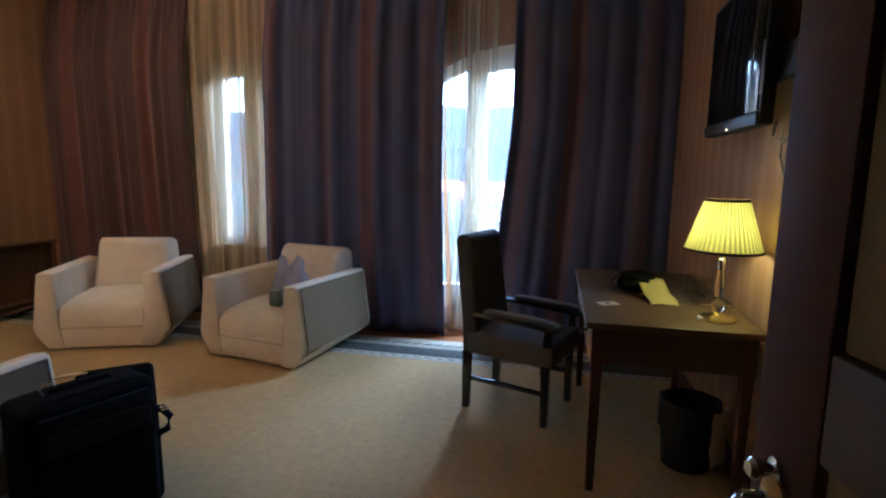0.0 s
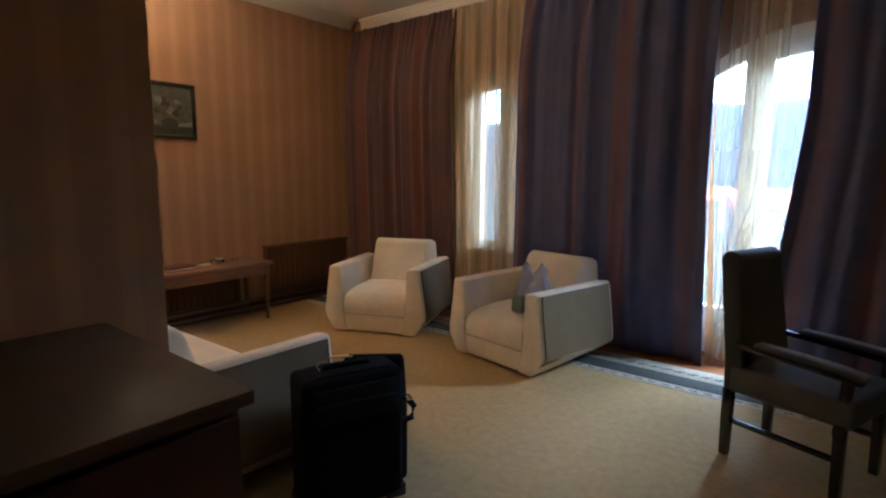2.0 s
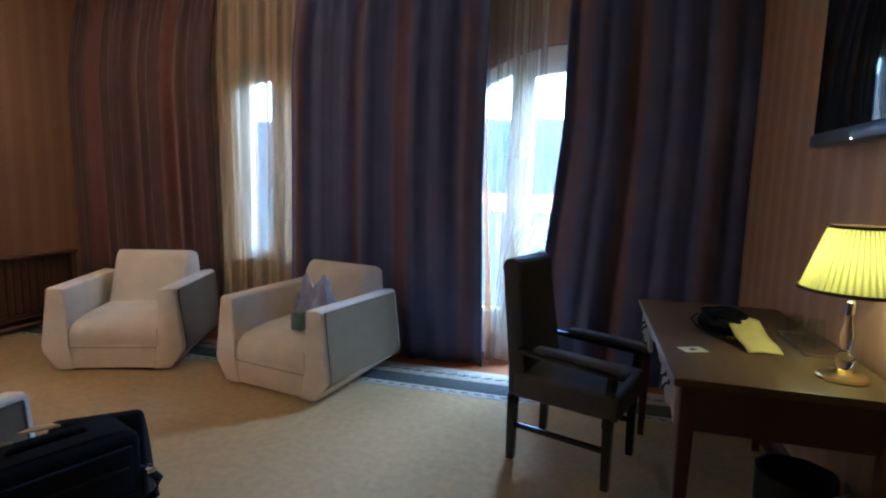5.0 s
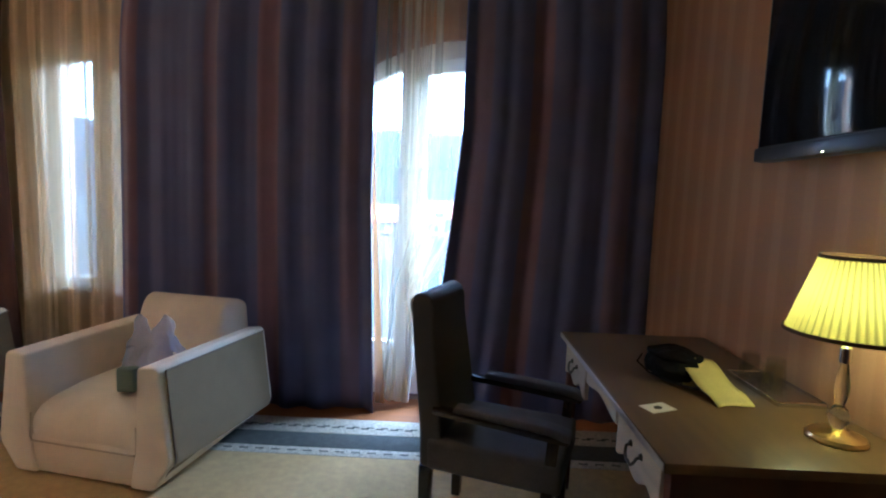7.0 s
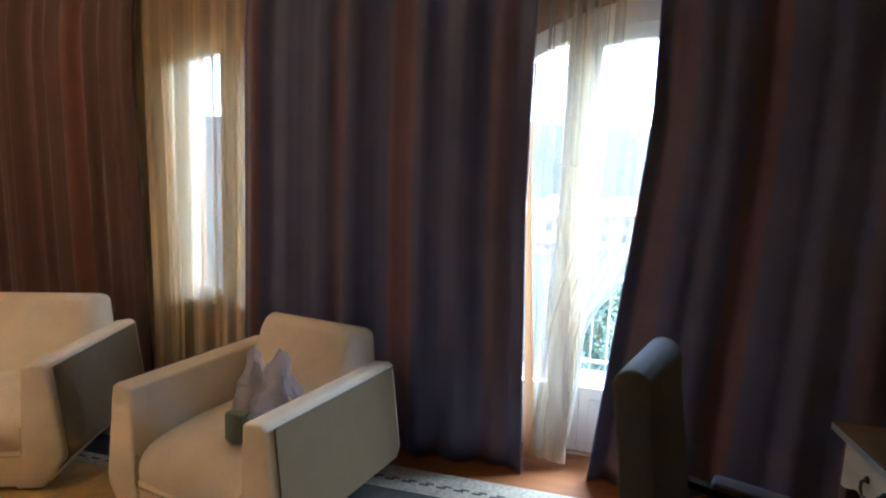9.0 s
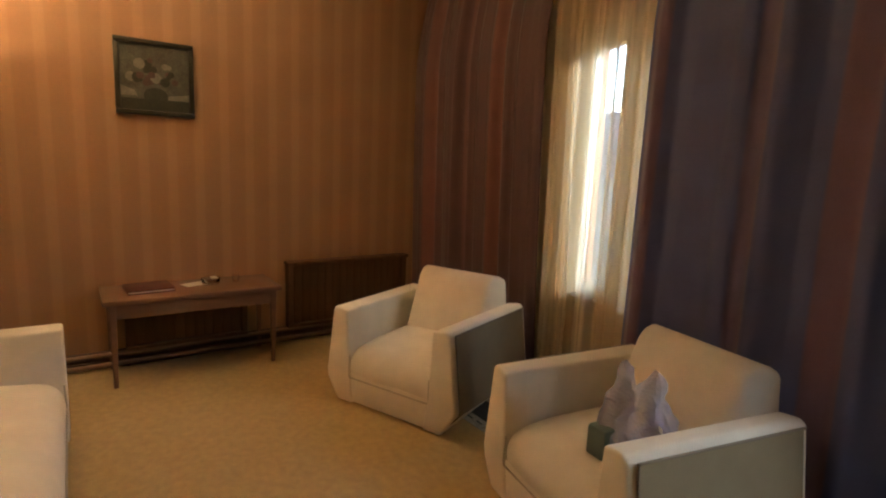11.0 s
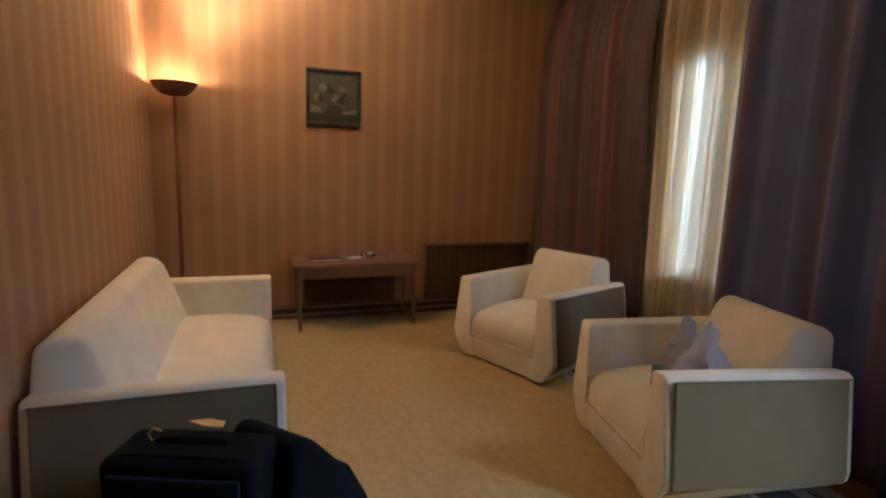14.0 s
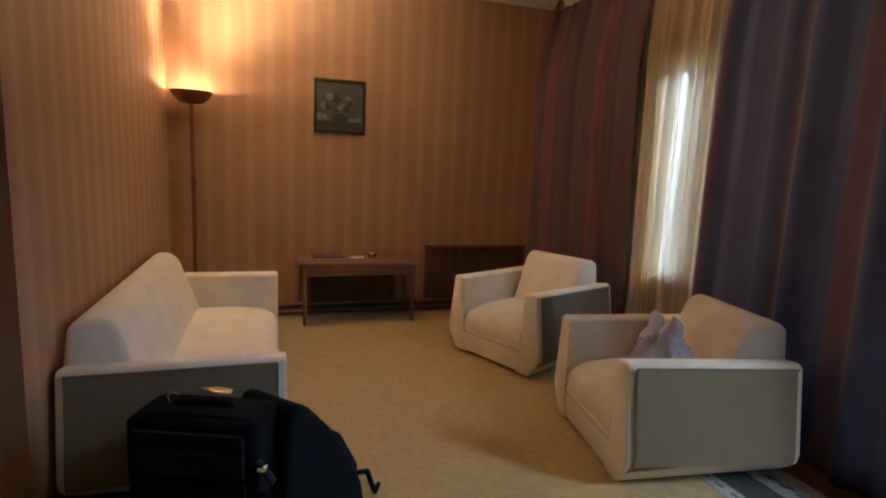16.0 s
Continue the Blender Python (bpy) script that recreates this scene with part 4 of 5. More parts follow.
def radiator_cover(name, y0, y1, z1, label):
    th = empty(name, pose(XL + 0.025, (y0 + y1) / 2, 0), label, "radiator cover")
    h = (y1 - y0) / 2
    part("frame", box(0.0, -h, 0.13, 0.07, h, 0.155, 0.003), M_COVER, th)
    part("top", box(-0.0, -h - 0.01, z1 - 0.025, 0.085, h + 0.01, z1, 0.004), M_COVER, th)
    part("backing", box(0.0, -h, 0.156, 0.03, h, z1 - 0.026), M_COVER, th)
    for y in (-h, h - 0.04):
        part("upright", box(0.032, y, 0.156, 0.07, y + 0.04, z1 - 0.026, 0.003), M_COVER, th)
    n = int((2 * h - 0.1) / 0.06)
    for i in range(n):
        y = -h + 0.05 + (2 * h - 0.1) * (i + 0.5) / n
        part("slat", box(0.034, y - 0.0285, 0.158, 0.052, y + 0.0285, z1 - 0.028, 0.002), M_COVER, th)


radiator_cover("radiator_cover", 3.36, 4.38, 0.64, "dark slatted wooden radiator cover on the wall")
radiator_cover("radiator_cover", 2.30, 3.06, 0.42, "dark slatted wooden radiator cover under the side table")


# ---- picture ----
def picture():
    th = empty("framed_picture", pose(XL + 0.002, 2.537, 1.863), "small dark framed painting of a bouquet in a vase", "picture")
    w, h, f = 0.223, 0.229, 0.03
    for a, b, c, d in ((-w, -h, w, -h + f), (-w, h - f, w, h), (-w, -h + f, -w + f, h - f), (w - f, -h + f, w, h - f)):
        part("frame", box(0.0, a, b, 0.028, c, d, 0.006), M_PICFRAME, th)
    part("canvas", box(0.004, -w + f - 0.004, -h + f - 0.004, 0.014, w - f + 0.004, h - f + 0.004), M_CANVAS, th, "dim still life on canvas")
    rnd = random.Random(4)
    part("painted_table", box(0.014, -w + f, -h + f, 0.0155, w - f, -0.13), M_PIC_DARK, th)
    for y0, y1, z in ((-0.195, -0.10, -0.115), (0.06, 0.19, -0.125)):
        part("painted_cloth", prism([(y0, z), (y1, z), (y1 - 0.02, z + 0.035), (y0, z + 0.06)] if y0 < 0 else [(y0, z), (y1, z), (y1, z + 0.04), (y0 + 0.02, z + 0.025)], "x", 0.014, 0.0156), M_PIC_PALE, th)
    bm = bmesh.new()
    bmesh.ops.create_circle(bm, cap_ends=True, segments=24, radius=0.07, matrix=Matrix.Translation((0.0165, 0.0, -0.11)) @ Matrix.Rotation(radians(90), 4, "Y") @ Matrix.Diagonal((0.75, 1, 1, 1)))
    part("painted_vase", bm, M_PIC_DARK, th)
    for i in range(26):
        a, r = rnd.uniform(0, math.pi), rnd.uniform(0.02, 0.15)
        bm = bmesh.new()
        bmesh.ops.create_circle(bm, cap_ends=True, segments=9, radius=rnd.uniform(0.014, 0.034),
                                matrix=Matrix.Translation((0.0158 + 0.0001 * i, 1.1 * r * math.cos(a), -0.03 + r * math.sin(a))) @ Matrix.Rotation(radians(90), 4, "Y"))
        part("painted_flower", bm, (M_PIC_PALE, M_PIC_RED, M_PIC_DARK, M_PIC_RED, M_PIC_DARK)[i % 5], th)


picture()


# ---- television ----
def television():
    th = empty("television", pose(1.168, 2.85, 1.82), "black flat television on a wall arm, screen off", "television")
    part("case", box(0.0, -0.36, -0.30, 0.05, 0.36, 0.30, 0.01), M_TVCASE, th)
    part("screen", box(-0.006, -0.335, -0.245, 0.002, 0.335, 0.275, 0.002), M_SCREEN, th, "dark glossy screen")
    part("bezel_foot", box(-0.012, -0.355, -0.298, 0.0, 0.355, -0.25, 0.005), M_TVCASE, th)
    # short steel strip added for the glint on the television's near edge
    part("edge_glint", box(-0.010, -0.364, -0.19, -0.004, -0.357, 0.0, 0.001), M_GLINT, th, "pale strip imitating the near edge's highlight")
    part("mount", box(0.05, -0.1, -0.1, 0.103, 0.1, 0.1, 0.006), M_BLACK, th)
    part("mount_arm", box(0.05, -0.50, -0.14, 0.095, -0.2, -0.02, 0.008), M_BLACK, th)
    part("status_light", box(-0.0145, -0.02, -0.292, -0.012, -0.013, -0.289), M_BULB, th)
    part("cable", tube([(0.07, -0.33, -0.28), (0.05, -0.36, -0.34), (0.075, -0.40, -0.36), (0.085, -0.44, -0.33), (0.09, -0.46, -0.25)], 0.006, 8), M_WIRE, th)
    part("cable", tube([(0.08, -0.36, -0.31), (0.09, -0.34, -0.42), (0.094, -0.38, -0.48), (0.094, -0.43, -0.46)], 0.005, 8), M_WIRE, th)


television()


# ---- entry door, open into the room ----
def lathe_on_door(x, side, z, profile):
    """A turned fitting that stands out from the door's face."""
    bm = lathe(profile, 24)
    bmesh.ops.transform(bm, matrix=Matrix.Translation((x, side * 0.02, z)) @ Matrix.Rotation(radians(-90 * side), 4, "X"), verts=bm.verts)
    return bm


def entry_door():
    th = tagged(new("door_1"), "dark reddish wooden entry door with paler panels, standing open", "door", kind="structure")
    ang = math.degrees(math.atan2(0.95 - 0.14, 0.715 - 0.835))
    th.matrix_world = pose(0.835, 0.14, 0.0, 0, 0, ang)
    W, H = 0.82, 2.04
    for a, b in ((0.0, 0.11), (W - 0.11, W)):
        part("stile", box(a, -0.02, 0.02, b, 0.02, H, 0.003), M_MAHOG_V, th)
    for a, b in ((0.02, 0.22), (1.06, 1.17), (H - 0.12, H)):
        part("rail", box(0.112, -0.02, a, W - 0.112, 0.02, b, 0.003), M_MAHOG, th)
    for a, b in ((0.222, 1.058), (1.172, H - 0.122)):
        part("door_panel", box(0.113, -0.010, a, W - 0.113, 0.010, b, 0.002), M_DOORPANEL, th, "pale oak door panel")
    for s in (-1, 1):
        plate = part("door_handle", lathe_on_door(W - 0.055, s, 0.985, ((0.0, 0.0), (0.024, 0.0), (0.024, 0.005), (0.018, 0.009), (0.0, 0.010))), M_BRASS, th, "round brass rose with a chrome lever")
        part("lever", tube([(W - 0.055, s * 0.026, 0.985), (W - 0.055, s * 0.058, 0.985), (W - 0.068, s * 0.068, 0.985), (W - 0.11, s * 0.068, 0.983), (W - 0.165, s * 0.064, 0.977)], 0.009, 10), M_CHROME, plate)
        if s > 0:
            part("thumb_turn", lathe_on_door(W - 0.05, s, 1.018, ((0.0, 0.0), (0.013, 0.0), (0.013, 0.004), (0.006, 0.006), (0.006, 0.016), (0.011, 0.019), (0.012, 0.026), (0.008, 0.031), (0.0, 0.032))), M_CHROME, plate)
    fr = tagged(new("door_frame"), "dark wooden door frame around the entry", "door frame", kind="structure")
    part("jamb", box(DX0 + 0.002, YE - T, 0, DX0 + 0.04, YE + 0.02, 2.04, 0.003), M_MAHOG_V, fr)
    part("jamb", box(DX1 - 0.012, YE - T, 0, DX1 - 0.002, YE + 0.02, 2.04, 0.003), M_MAHOG_V, fr)
    part("head", box(DX0 + 0.002, YE - T, 2.042, DX1 - 0.002, YE + 0.02, 2.078, 0.003), M_MAHOG, fr)


entry_door()


# ---- cabinet by the entry ----
def cabinet():
    th = empty("cabinet", pose(-0.62, 0.48, 0), "dark mahogany minibar cabinet by the entry", "cabinet")
    part("body", box(-0.30, -0.36, 0.06, 0.285, 0.355, 0.962, 0.003), M_MAHOG_V, th)
    part("top", box(-0.315, -0.372, 0.964, 0.312, 0.37, 0.99, 0.005), M_MAHOG, th)
    part("plinth", box(-0.28, -0.34, 0.011, 0.26, 0.335, 0.06), M_BLACK, th)
    for a, b in ((-0.35, -0.004), (0.004, 0.345)):
        d = part("cabinet_door", box(0.286, a, 0.08, 0.304, b, 0.95, 0.003), M_MAHOG_V, th)
        y = b - 0.03 if a < -0.1 else a + 0.03
        part("handle", rod((0.316, y, 0.5), (0.316, y, 0.62), 0.006), M_BRASS, d)


cabinet()


# ---- luggage ----
def suitcase():
    th = empty("suitcase", pose(-1.02, 1.70, 0, 0, 0, 69), "black soft-sided suitcase with a gold luggage tag, standing upright", "suitcase")
    w = 0.205
    bm = soft_box(-w, -0.01, 0.04, w, 0.19, 0.582, 0.03, 0.01)
    part("body", bm, M_NYLON, th)
    part("front_pocket", soft_box(-w + 0.03, -0.03, 0.08, w - 0.03, -0.011, 0.40, 0.018, 0), M_NYLON, th)
    part("front_pocket", soft_box(-w + 0.035, -0.026, 0.415, w - 0.035, -0.011, 0.55, 0.014, 0), M_NYLON_B, th, "navy upper pocket")
    part("zip", tube([(-w + 0.05, -0.027, 0.49), (0, -0.029, 0.495), (w - 0.05, -0.027, 0.49)], 0.004, 6), M_BLACK, th)
    part("carry_handle", tube([(-0.09, 0.09, 0.585), (-0.085, 0.09, 0.594), (-0.05, 0.09, 0.597), (0.05, 0.09, 0.597), (0.085, 0.09, 0.594), (0.09, 0.09, 0.585)], 0.012, 8), M_NYLON, th)
    part("side_strap", tube([(w - 0.005, 0.012, 0.455), (w + 0.02, 0.0, 0.438), (w + 0.045, 0.0, 0.405), (w + 0.036, 0.0, 0.36), (w - 0.005, 0.012, 0.345)], 0.013, 8), M_NYLON_B, th)
    part("buckle", box(w + 0.004, -0.018, 0.44, w + 0.03, 0.018, 0.455, 0.003), M_CHROME, th)
    part("corner_guard", box(-w - 0.006, -0.012, 0.03, -w + 0.05, 0.19, 0.09, 0.012), M_BLACK, th)
    part("corner_guard", box(w - 0.05, -0.012, 0.03, w + 0.006, 0.19, 0.09, 0.012), M_BLACK, th)
    for x in (-w + 0.05, w - 0.05):
        for y in (0.03, 0.16):
            part("wheel", rod((x - 0.012, y, 0.033), (x + 0.012, y, 0.033), 0.022, seg=16), M_BLACK, th)
    tag = part("luggage_tag", prism([(-0.105, 0.075), (-0.05, 0.055), (0.0, 0.062), (-0.01, 0.105), (-0.06, 0.11)], "z", 0.617, 0.623, 0.002), M_TAG, th, "shiny gold luggage tag")
    tag.rotation_euler = (radians(-9), radians(5), 0)
    part("tag_loop", tube([(-0.08, 0.085, 0.623), (-0.105, 0.09, 0.626), (-0.12, 0.09, 0.61), (-0.11, 0.09, 0.59)], 0.003, 6), M_BRASS, th)


suitcase()


def backpack():
    ang = math.degrees(math.atan2(0.74, -0.67))
    th = empty("backpack", pose(-1.03, 2.0, 0, 0, 0, ang), "black backpack slumped against the suitcase on the carpet", "backpack")
    prof = [(-0.02, 0.02), (-0.03, 0.3), (0.0, 0.555), (0.04, 0.578), (0.09, 0.55), (0.20, 0.43), (0.30, 0.28), (0.37, 0.14), (0.39, 0.05), (0.36, 0.015)]
    bm = prism(prof, "y", 0.0, 0.28, 0.03, 3)
    for v in bm.verts:
        v.co.y = 0.14 + (v.co.y - 0.14) * (1 - 0.25 * max(0, (v.co.z - 0.2)))
    part("body", bm, M_NYLON, th)
    part("pocket", prism([(0.19, 0.40), (0.30, 0.36), (0.41, 0.18), (0.42, 0.06), (0.36, 0.03)], "y", 0.05, 0.23, 0.025, 3), M_NYLON, th)
    part("strap", tube([(0.36, 0.03, 0.17), (0.42, 0.02, 0.15), (0.45, 0.02, 0.08), (0.49, 0.03, 0.02), (0.54, 0.05, 0.02)], 0.011, 8), M_NYLON, th)
    part("strap", tube([(0.38, 0.24, 0.14), (0.44, 0.25, 0.10), (0.48, 0.24, 0.03), (0.55, 0.2, 0.022)], 0.011, 8), M_NYLON, th)


backpack()


# ---- plastic bag on the armchair ----
def film_plastic():
    """Thin milky film: mostly clear, part scattering both ways, with a crinkled gloss."""
    m = bpy.data.materials.new("thin_plastic_film")
    m.use_nodes = True
    nt = m.node_tree
    nt.nodes.remove(nt.nodes["Principled BSDF"])
    tr, gl, df, tl, m0, m1, m2 = (node(m, k) for k in ("ShaderNodeBsdfTransparent", "ShaderNodeBsdfGlossy", "ShaderNodeBsdfDiffuse", "ShaderNodeBsdfTranslucent", "ShaderNodeMixShader", "ShaderNodeMixShader", "ShaderNodeMixShader"))
    gl.inputs["Roughness"].default_value = 0.15
    df.inputs["Color"].default_value = tl.inputs["Color"].default_value = (0.74, 0.75, 0.92, 1)
    nz, bp = node(m, "ShaderNodeTexNoise"), node(m, "ShaderNodeBump")
    nz.inputs["Scale"].default_value = 30
    bp.inputs["Strength"].default_value, bp.inputs["Distance"].default_value = 0.8, 0.02
    nt.links.new(nz.outputs["Fac"], bp.inputs["Height"])
    for n in (gl, df):
        nt.links.new(bp.outputs["Normal"], n.inputs["Normal"])
    m0.inputs["Fac"].default_value, m1.inputs["Fac"].default_value, m2.inputs["Fac"].default_value = 0.45, 0.44, 0.18
    for a, b, mx in ((df, tl, m0), (tr, m0, m1), (m1, gl, m2)):
        nt.links.new(a.outputs[0], mx.inputs[1])
        nt.links.new(b.outputs[0], mx.inputs[2])
    nt.links.new(m2.outputs[0], nt.nodes["Material Output"].inputs["Surface"])
    return m


def crumple(bm, seed, amount):
    for v in bm.verts:
        n = noise.noise_vector(v.co * 14 + Vector((seed, 0, 0)))
        v.co += n * amount
    return bm


def plastic_bag():
    film = film_plastic()
    th = empty("plastic_bag", pose(-1.375, 3.735, 0.379, 0, 0, -4), "translucent violet plastic shopping bag with bottles on the armchair seat", "bag")

    def peak(x):
        return sum(math.exp(-((x - c) / 0.045) ** 2) for c in (-0.075, 0.068))
    bm = bmesh.new()
    nx, nh = 40, 16
    for s in (-1, 1):
        rows = []
        for i in range(nx + 1):
            x = -0.165 + 0.34 * i / nx
            belly = max(0.0, 1 - ((x - 0.005) / 0.172) ** 4)
            top = 0.06 + 0.19 * belly + 0.105 * peak(x)
            row = []
            for k in range(nh + 1):
                h = k / nh
                y = s * belly * 0.12 * (1 - h ** 3.2) * (0.8 + 0.35 * math.sin(math.pi * min(1.0, h * 1.6)))
                row.append(bm.verts.new((x * (1 - 0.10 * h), y, top * h + 0.001)))
            rows.append(row)
        for a, b in zip(rows, rows[1:]):
            for k in range(nh):
                bm.faces.new((a[k], b[k], b[k + 1], a[k + 1]))
    crumple(bm, 3, 0.024)
    for v in bm.verts:
        v.co += noise.noise_vector(v.co * 38) * 0.011
    for v in bm.verts:
        v.co.z = max(v.co.z, 0.001)
    part("sack", bm, film, th)
    violet = plain("violet_bottle", (0.32, 0.28, 0.52), 0.25)
    for x, y, mt, tint in ((-0.068, 0.01, plain("grey_bottle", (0.26, 0.30, 0.34), 0.25), "grey bottle inside the bag"), (0.066, 0.0, violet, "violet bottle inside the bag")):
        b = part("bottle", lathe([(0.0, 0.006), (0.036, 0.006), (0.038, 0.02), (0.037, 0.14), (0.030, 0.18), (0.014, 0.215), (0.013, 0.235), (0.0, 0.236)], 20, (x, y)), mt, th, tint)
        part("cap", lathe([(0.0, 0.232), (0.016, 0.233), (0.017, 0.250), (0.014, 0.258), (0.0, 0.259)], 16, (x, y)), plain("dark_cap", (0.05, 0.06, 0.16), 0.4), b, "dark blue screw cap")
    part("label", lathe([(0.0395, 0.07), (0.0395, 0.15)], 20, (0.066, 0.0)), plain("bottle_label", (0.45, 0.10, 0.12), 0.5), b, "red bottle label")
    # white slip imitates a bright highlight on the crinkled film
    part("white_highlight", prism([(0.105, 0.05), (0.15, 0.055), (0.14, 0.17), (0.112, 0.18)], "y", -0.045, -0.043), M_PAPER_W, th, "white slip added for the bright highlight on the film")
    part("carton", box(-0.085, -0.165, 0.002, 0.002, -0.105, 0.12, 0.012), plain("grey_green_carton", (0.14, 0.19, 0.165), 0.6), th, "grey-green carton in the mouth of the bag")
    part("bunched_film", crumple(tube([(-0.1, 0.0, 0.02), (-0.13, -0.03, 0.06), (-0.12, -0.05, 0.12), (-0.10, -0.03, 0.2), (-0.078, 0.0, 0.30)], 0.012, 8), 8, 0.012), film, th)


plastic_bag()


# ---- small things on the desk ----
def tent_card():
    th = empty("paper_sleeve", pose(0.937, 2.895, 0.75, 0, 0, 10), "creased yellow paper sleeve leaning on the pouch", "leaflet")
    bm = bmesh.new()
    rows = []
    for i in range(15):
        u = i / 14
        y = -0.105 + 0.215 * u
        z = 0.004 + 0.078 * u ** 1.15 + 0.003 * math.sin(9 * u)
        rows.append([bm.verts.new((-0.062 + 0.124 * k / 6 + 0.002 * math.sin(7 * u), y, z + 0.004 * math.sin(3.1 * k / 6) + 0.002 * math.sin(11 * u + k))) for k in range(7)])
    for a, b in zip(rows, rows[1:]):
        for k in range(6):
            bm.faces.new((a[k], a[k + 1], b[k + 1], b[k]))
    sleeve = part("sleeve", bm, M_PAPER_Y, th)
    sleeve.modifiers.new("thickness", "SOLIDIFY").thickness = 0.003
    part("fold", prism([(0.080, 0.0), (0.086, 0.0), (0.092, 0.062), (0.086, 0.062)], "x", -0.056, 0.056), M_PAPER_Y, th)


tent_card()


def black_pouch():
    th = empty("pouch", pose(0.868, 3.055, 0.75, 0, 0, 6), "soft round black cloth pouch with a thin strap on the desk", "pouch")
    bm = bmesh.new()
    bmesh.ops.create_uvsphere(bm, u_segments=36, v_segments=20, radius=1.0, matrix=Matrix.Translation((0, 0, 0.05)) @ Matrix.Diagonal((0.09, 0.115, 0.052, 1)))
    crumple(bm, 5, 0.03)
    for v in bm.verts:
        v.co.z = max(v.co.z, 0.001)
    part("body", bm, M_POUCH, th)
    part("rim", crumple(tube([(0.075 * math.cos(a), 0.095 * math.sin(a), 0.085) for a in [6.283 * i / 24 for i in range(24)]], 0.009, 8, closed=True), 9, 0.012), M_POUCH, th, "gathered rim of the pouch")
    part("strap", tube([(-0.08, 0.08, 0.06), (-0.115, 0.04, 0.045), (-0.115, -0.05, 0.035), (-0.08, -0.135, 0.03), (-0.01, -0.17, 0.02), (0.05, -0.15, 0.03), (0.07, -0.10, 0.05)], 0.003, 6), M_POUCH, th)


black_pouch()


def paper_card():
    th = empty("card", pose(0.705, 2.76, 0.7502, 0, 0, 24), "white card with a dark printed mark on the desk", "card")
    part("sheet", box(-0.046, -0.03, 0.0, 0.046, 0.03, 0.0015), M_PAPER_W, th)
    part("printed_mark", prism([(-0.016, -0.008), (0.004, -0.012), (0.016, -0.002), (0.008, 0.012), (-0.010, 0.008)], "z", 0.0016, 0.0021), M_INK, th)


paper_card()


def glass_tray():
    th = empty("tray", pose(1.17, 2.97, 0.75), "small wooden tray with a bright metal rim", "tray")
    part("bottom", box(-0.075, -0.15, 0.0, 0.075, 0.15, 0.008, 0.002), M_MAHOG, th)
    for a, b, c, d in ((-0.08, -0.155, -0.074, 0.155), (0.074, -0.155, 0.08, 0.155), (-0.073, -0.155, 0.073, -0.149), (-0.073, 0.149, 0.073, 0.155)):
        part("rim", box(a, b, 0.0, c, d, 0.016, 0.002), M_CHROME, th)


glass_tray()


def tumbler(x, y):
    th = empty("drinking_glass", pose(x, y, 0.759), "clear drinking glass turned upside down on the tray", "glass", "glasses on the tray")
    part("wall", lathe([(0.036, 0.0), (0.037, 0.002), (0.029, 0.10), (0.0, 0.104), (0.0, 0.096), (0.027, 0.092), (0.034, 0.0), (0.036, 0.0)], 28), M_TUMBLER, th)
    return th


g = tumbler(1.115, 2.90)
for gx, gy in ((1.17, 2.97), (1.12, 3.03)):
    copy_thing(g, pose(gx, gy, 0.759))


def waste_bin():
    th = empty("waste_bin", pose(1.095, 2.79, 0.011), "black waste bin with a white liner under the desk", "bin")
    part("bucket", lathe([(0.0, 0.0), (0.105, 0.0), (0.125, 0.30), (0.13, 0.305), (0.12, 0.305), (0.10, 0.01), (0.0, 0.01)], 32), M_BLACK, th)
    part("liner", crumple(lathe([(0.128, 0.18), (0.134, 0.24), (0.135, 0.308), (0.122, 0.312), (0.115, 0.25)], 40), 2, 0.008), M_BLACK, th, "black bin liner turned over the rim")
    bm = bmesh.new()
    rows = [[bm.verts.new((0.152 * math.cos(a) * (1 + 0.04 * math.sin(9 * a + k)), 0.152 * math.sin(a) * (1 + 0.04 * math.sin(9 * a + k)), 0.31 - 0.042 * k)) for a in [-1.15 + 1.1 * i / 12 for i in range(13)]] for k in range(7)]
    for a, b in zip(rows, rows[1:]):
        for i in range(12):
            bm.faces.new((a[i], a[i + 1], b[i + 1], b[i]))
    part("liner_flap", crumple(bm, 6, 0.012), M_BINBAG, th, "white plastic liner hanging over the side")


waste_bin()


# ---- small things on the side table ----
def folder():
    th = empty("folder", pose(-4.02, 2.43, 0.55, 0, 0, 4), "dark red leather guest folder on the side table", "folder")
    part("cover", box(-0.12, -0.13, 0.0, 0.12, 0.13, 0.006, 0.002), M_LEATHERETTE, th)
    part("pages", box(-0.112, -0.122, 0.006, 0.115, 0.122, 0.016), M_PAPER_W, th)
    part("cover", box(-0.12, -0.13, 0.016, 0.12, 0.13, 0.022, 0.002), M_LEATHERETTE, th)


folder()


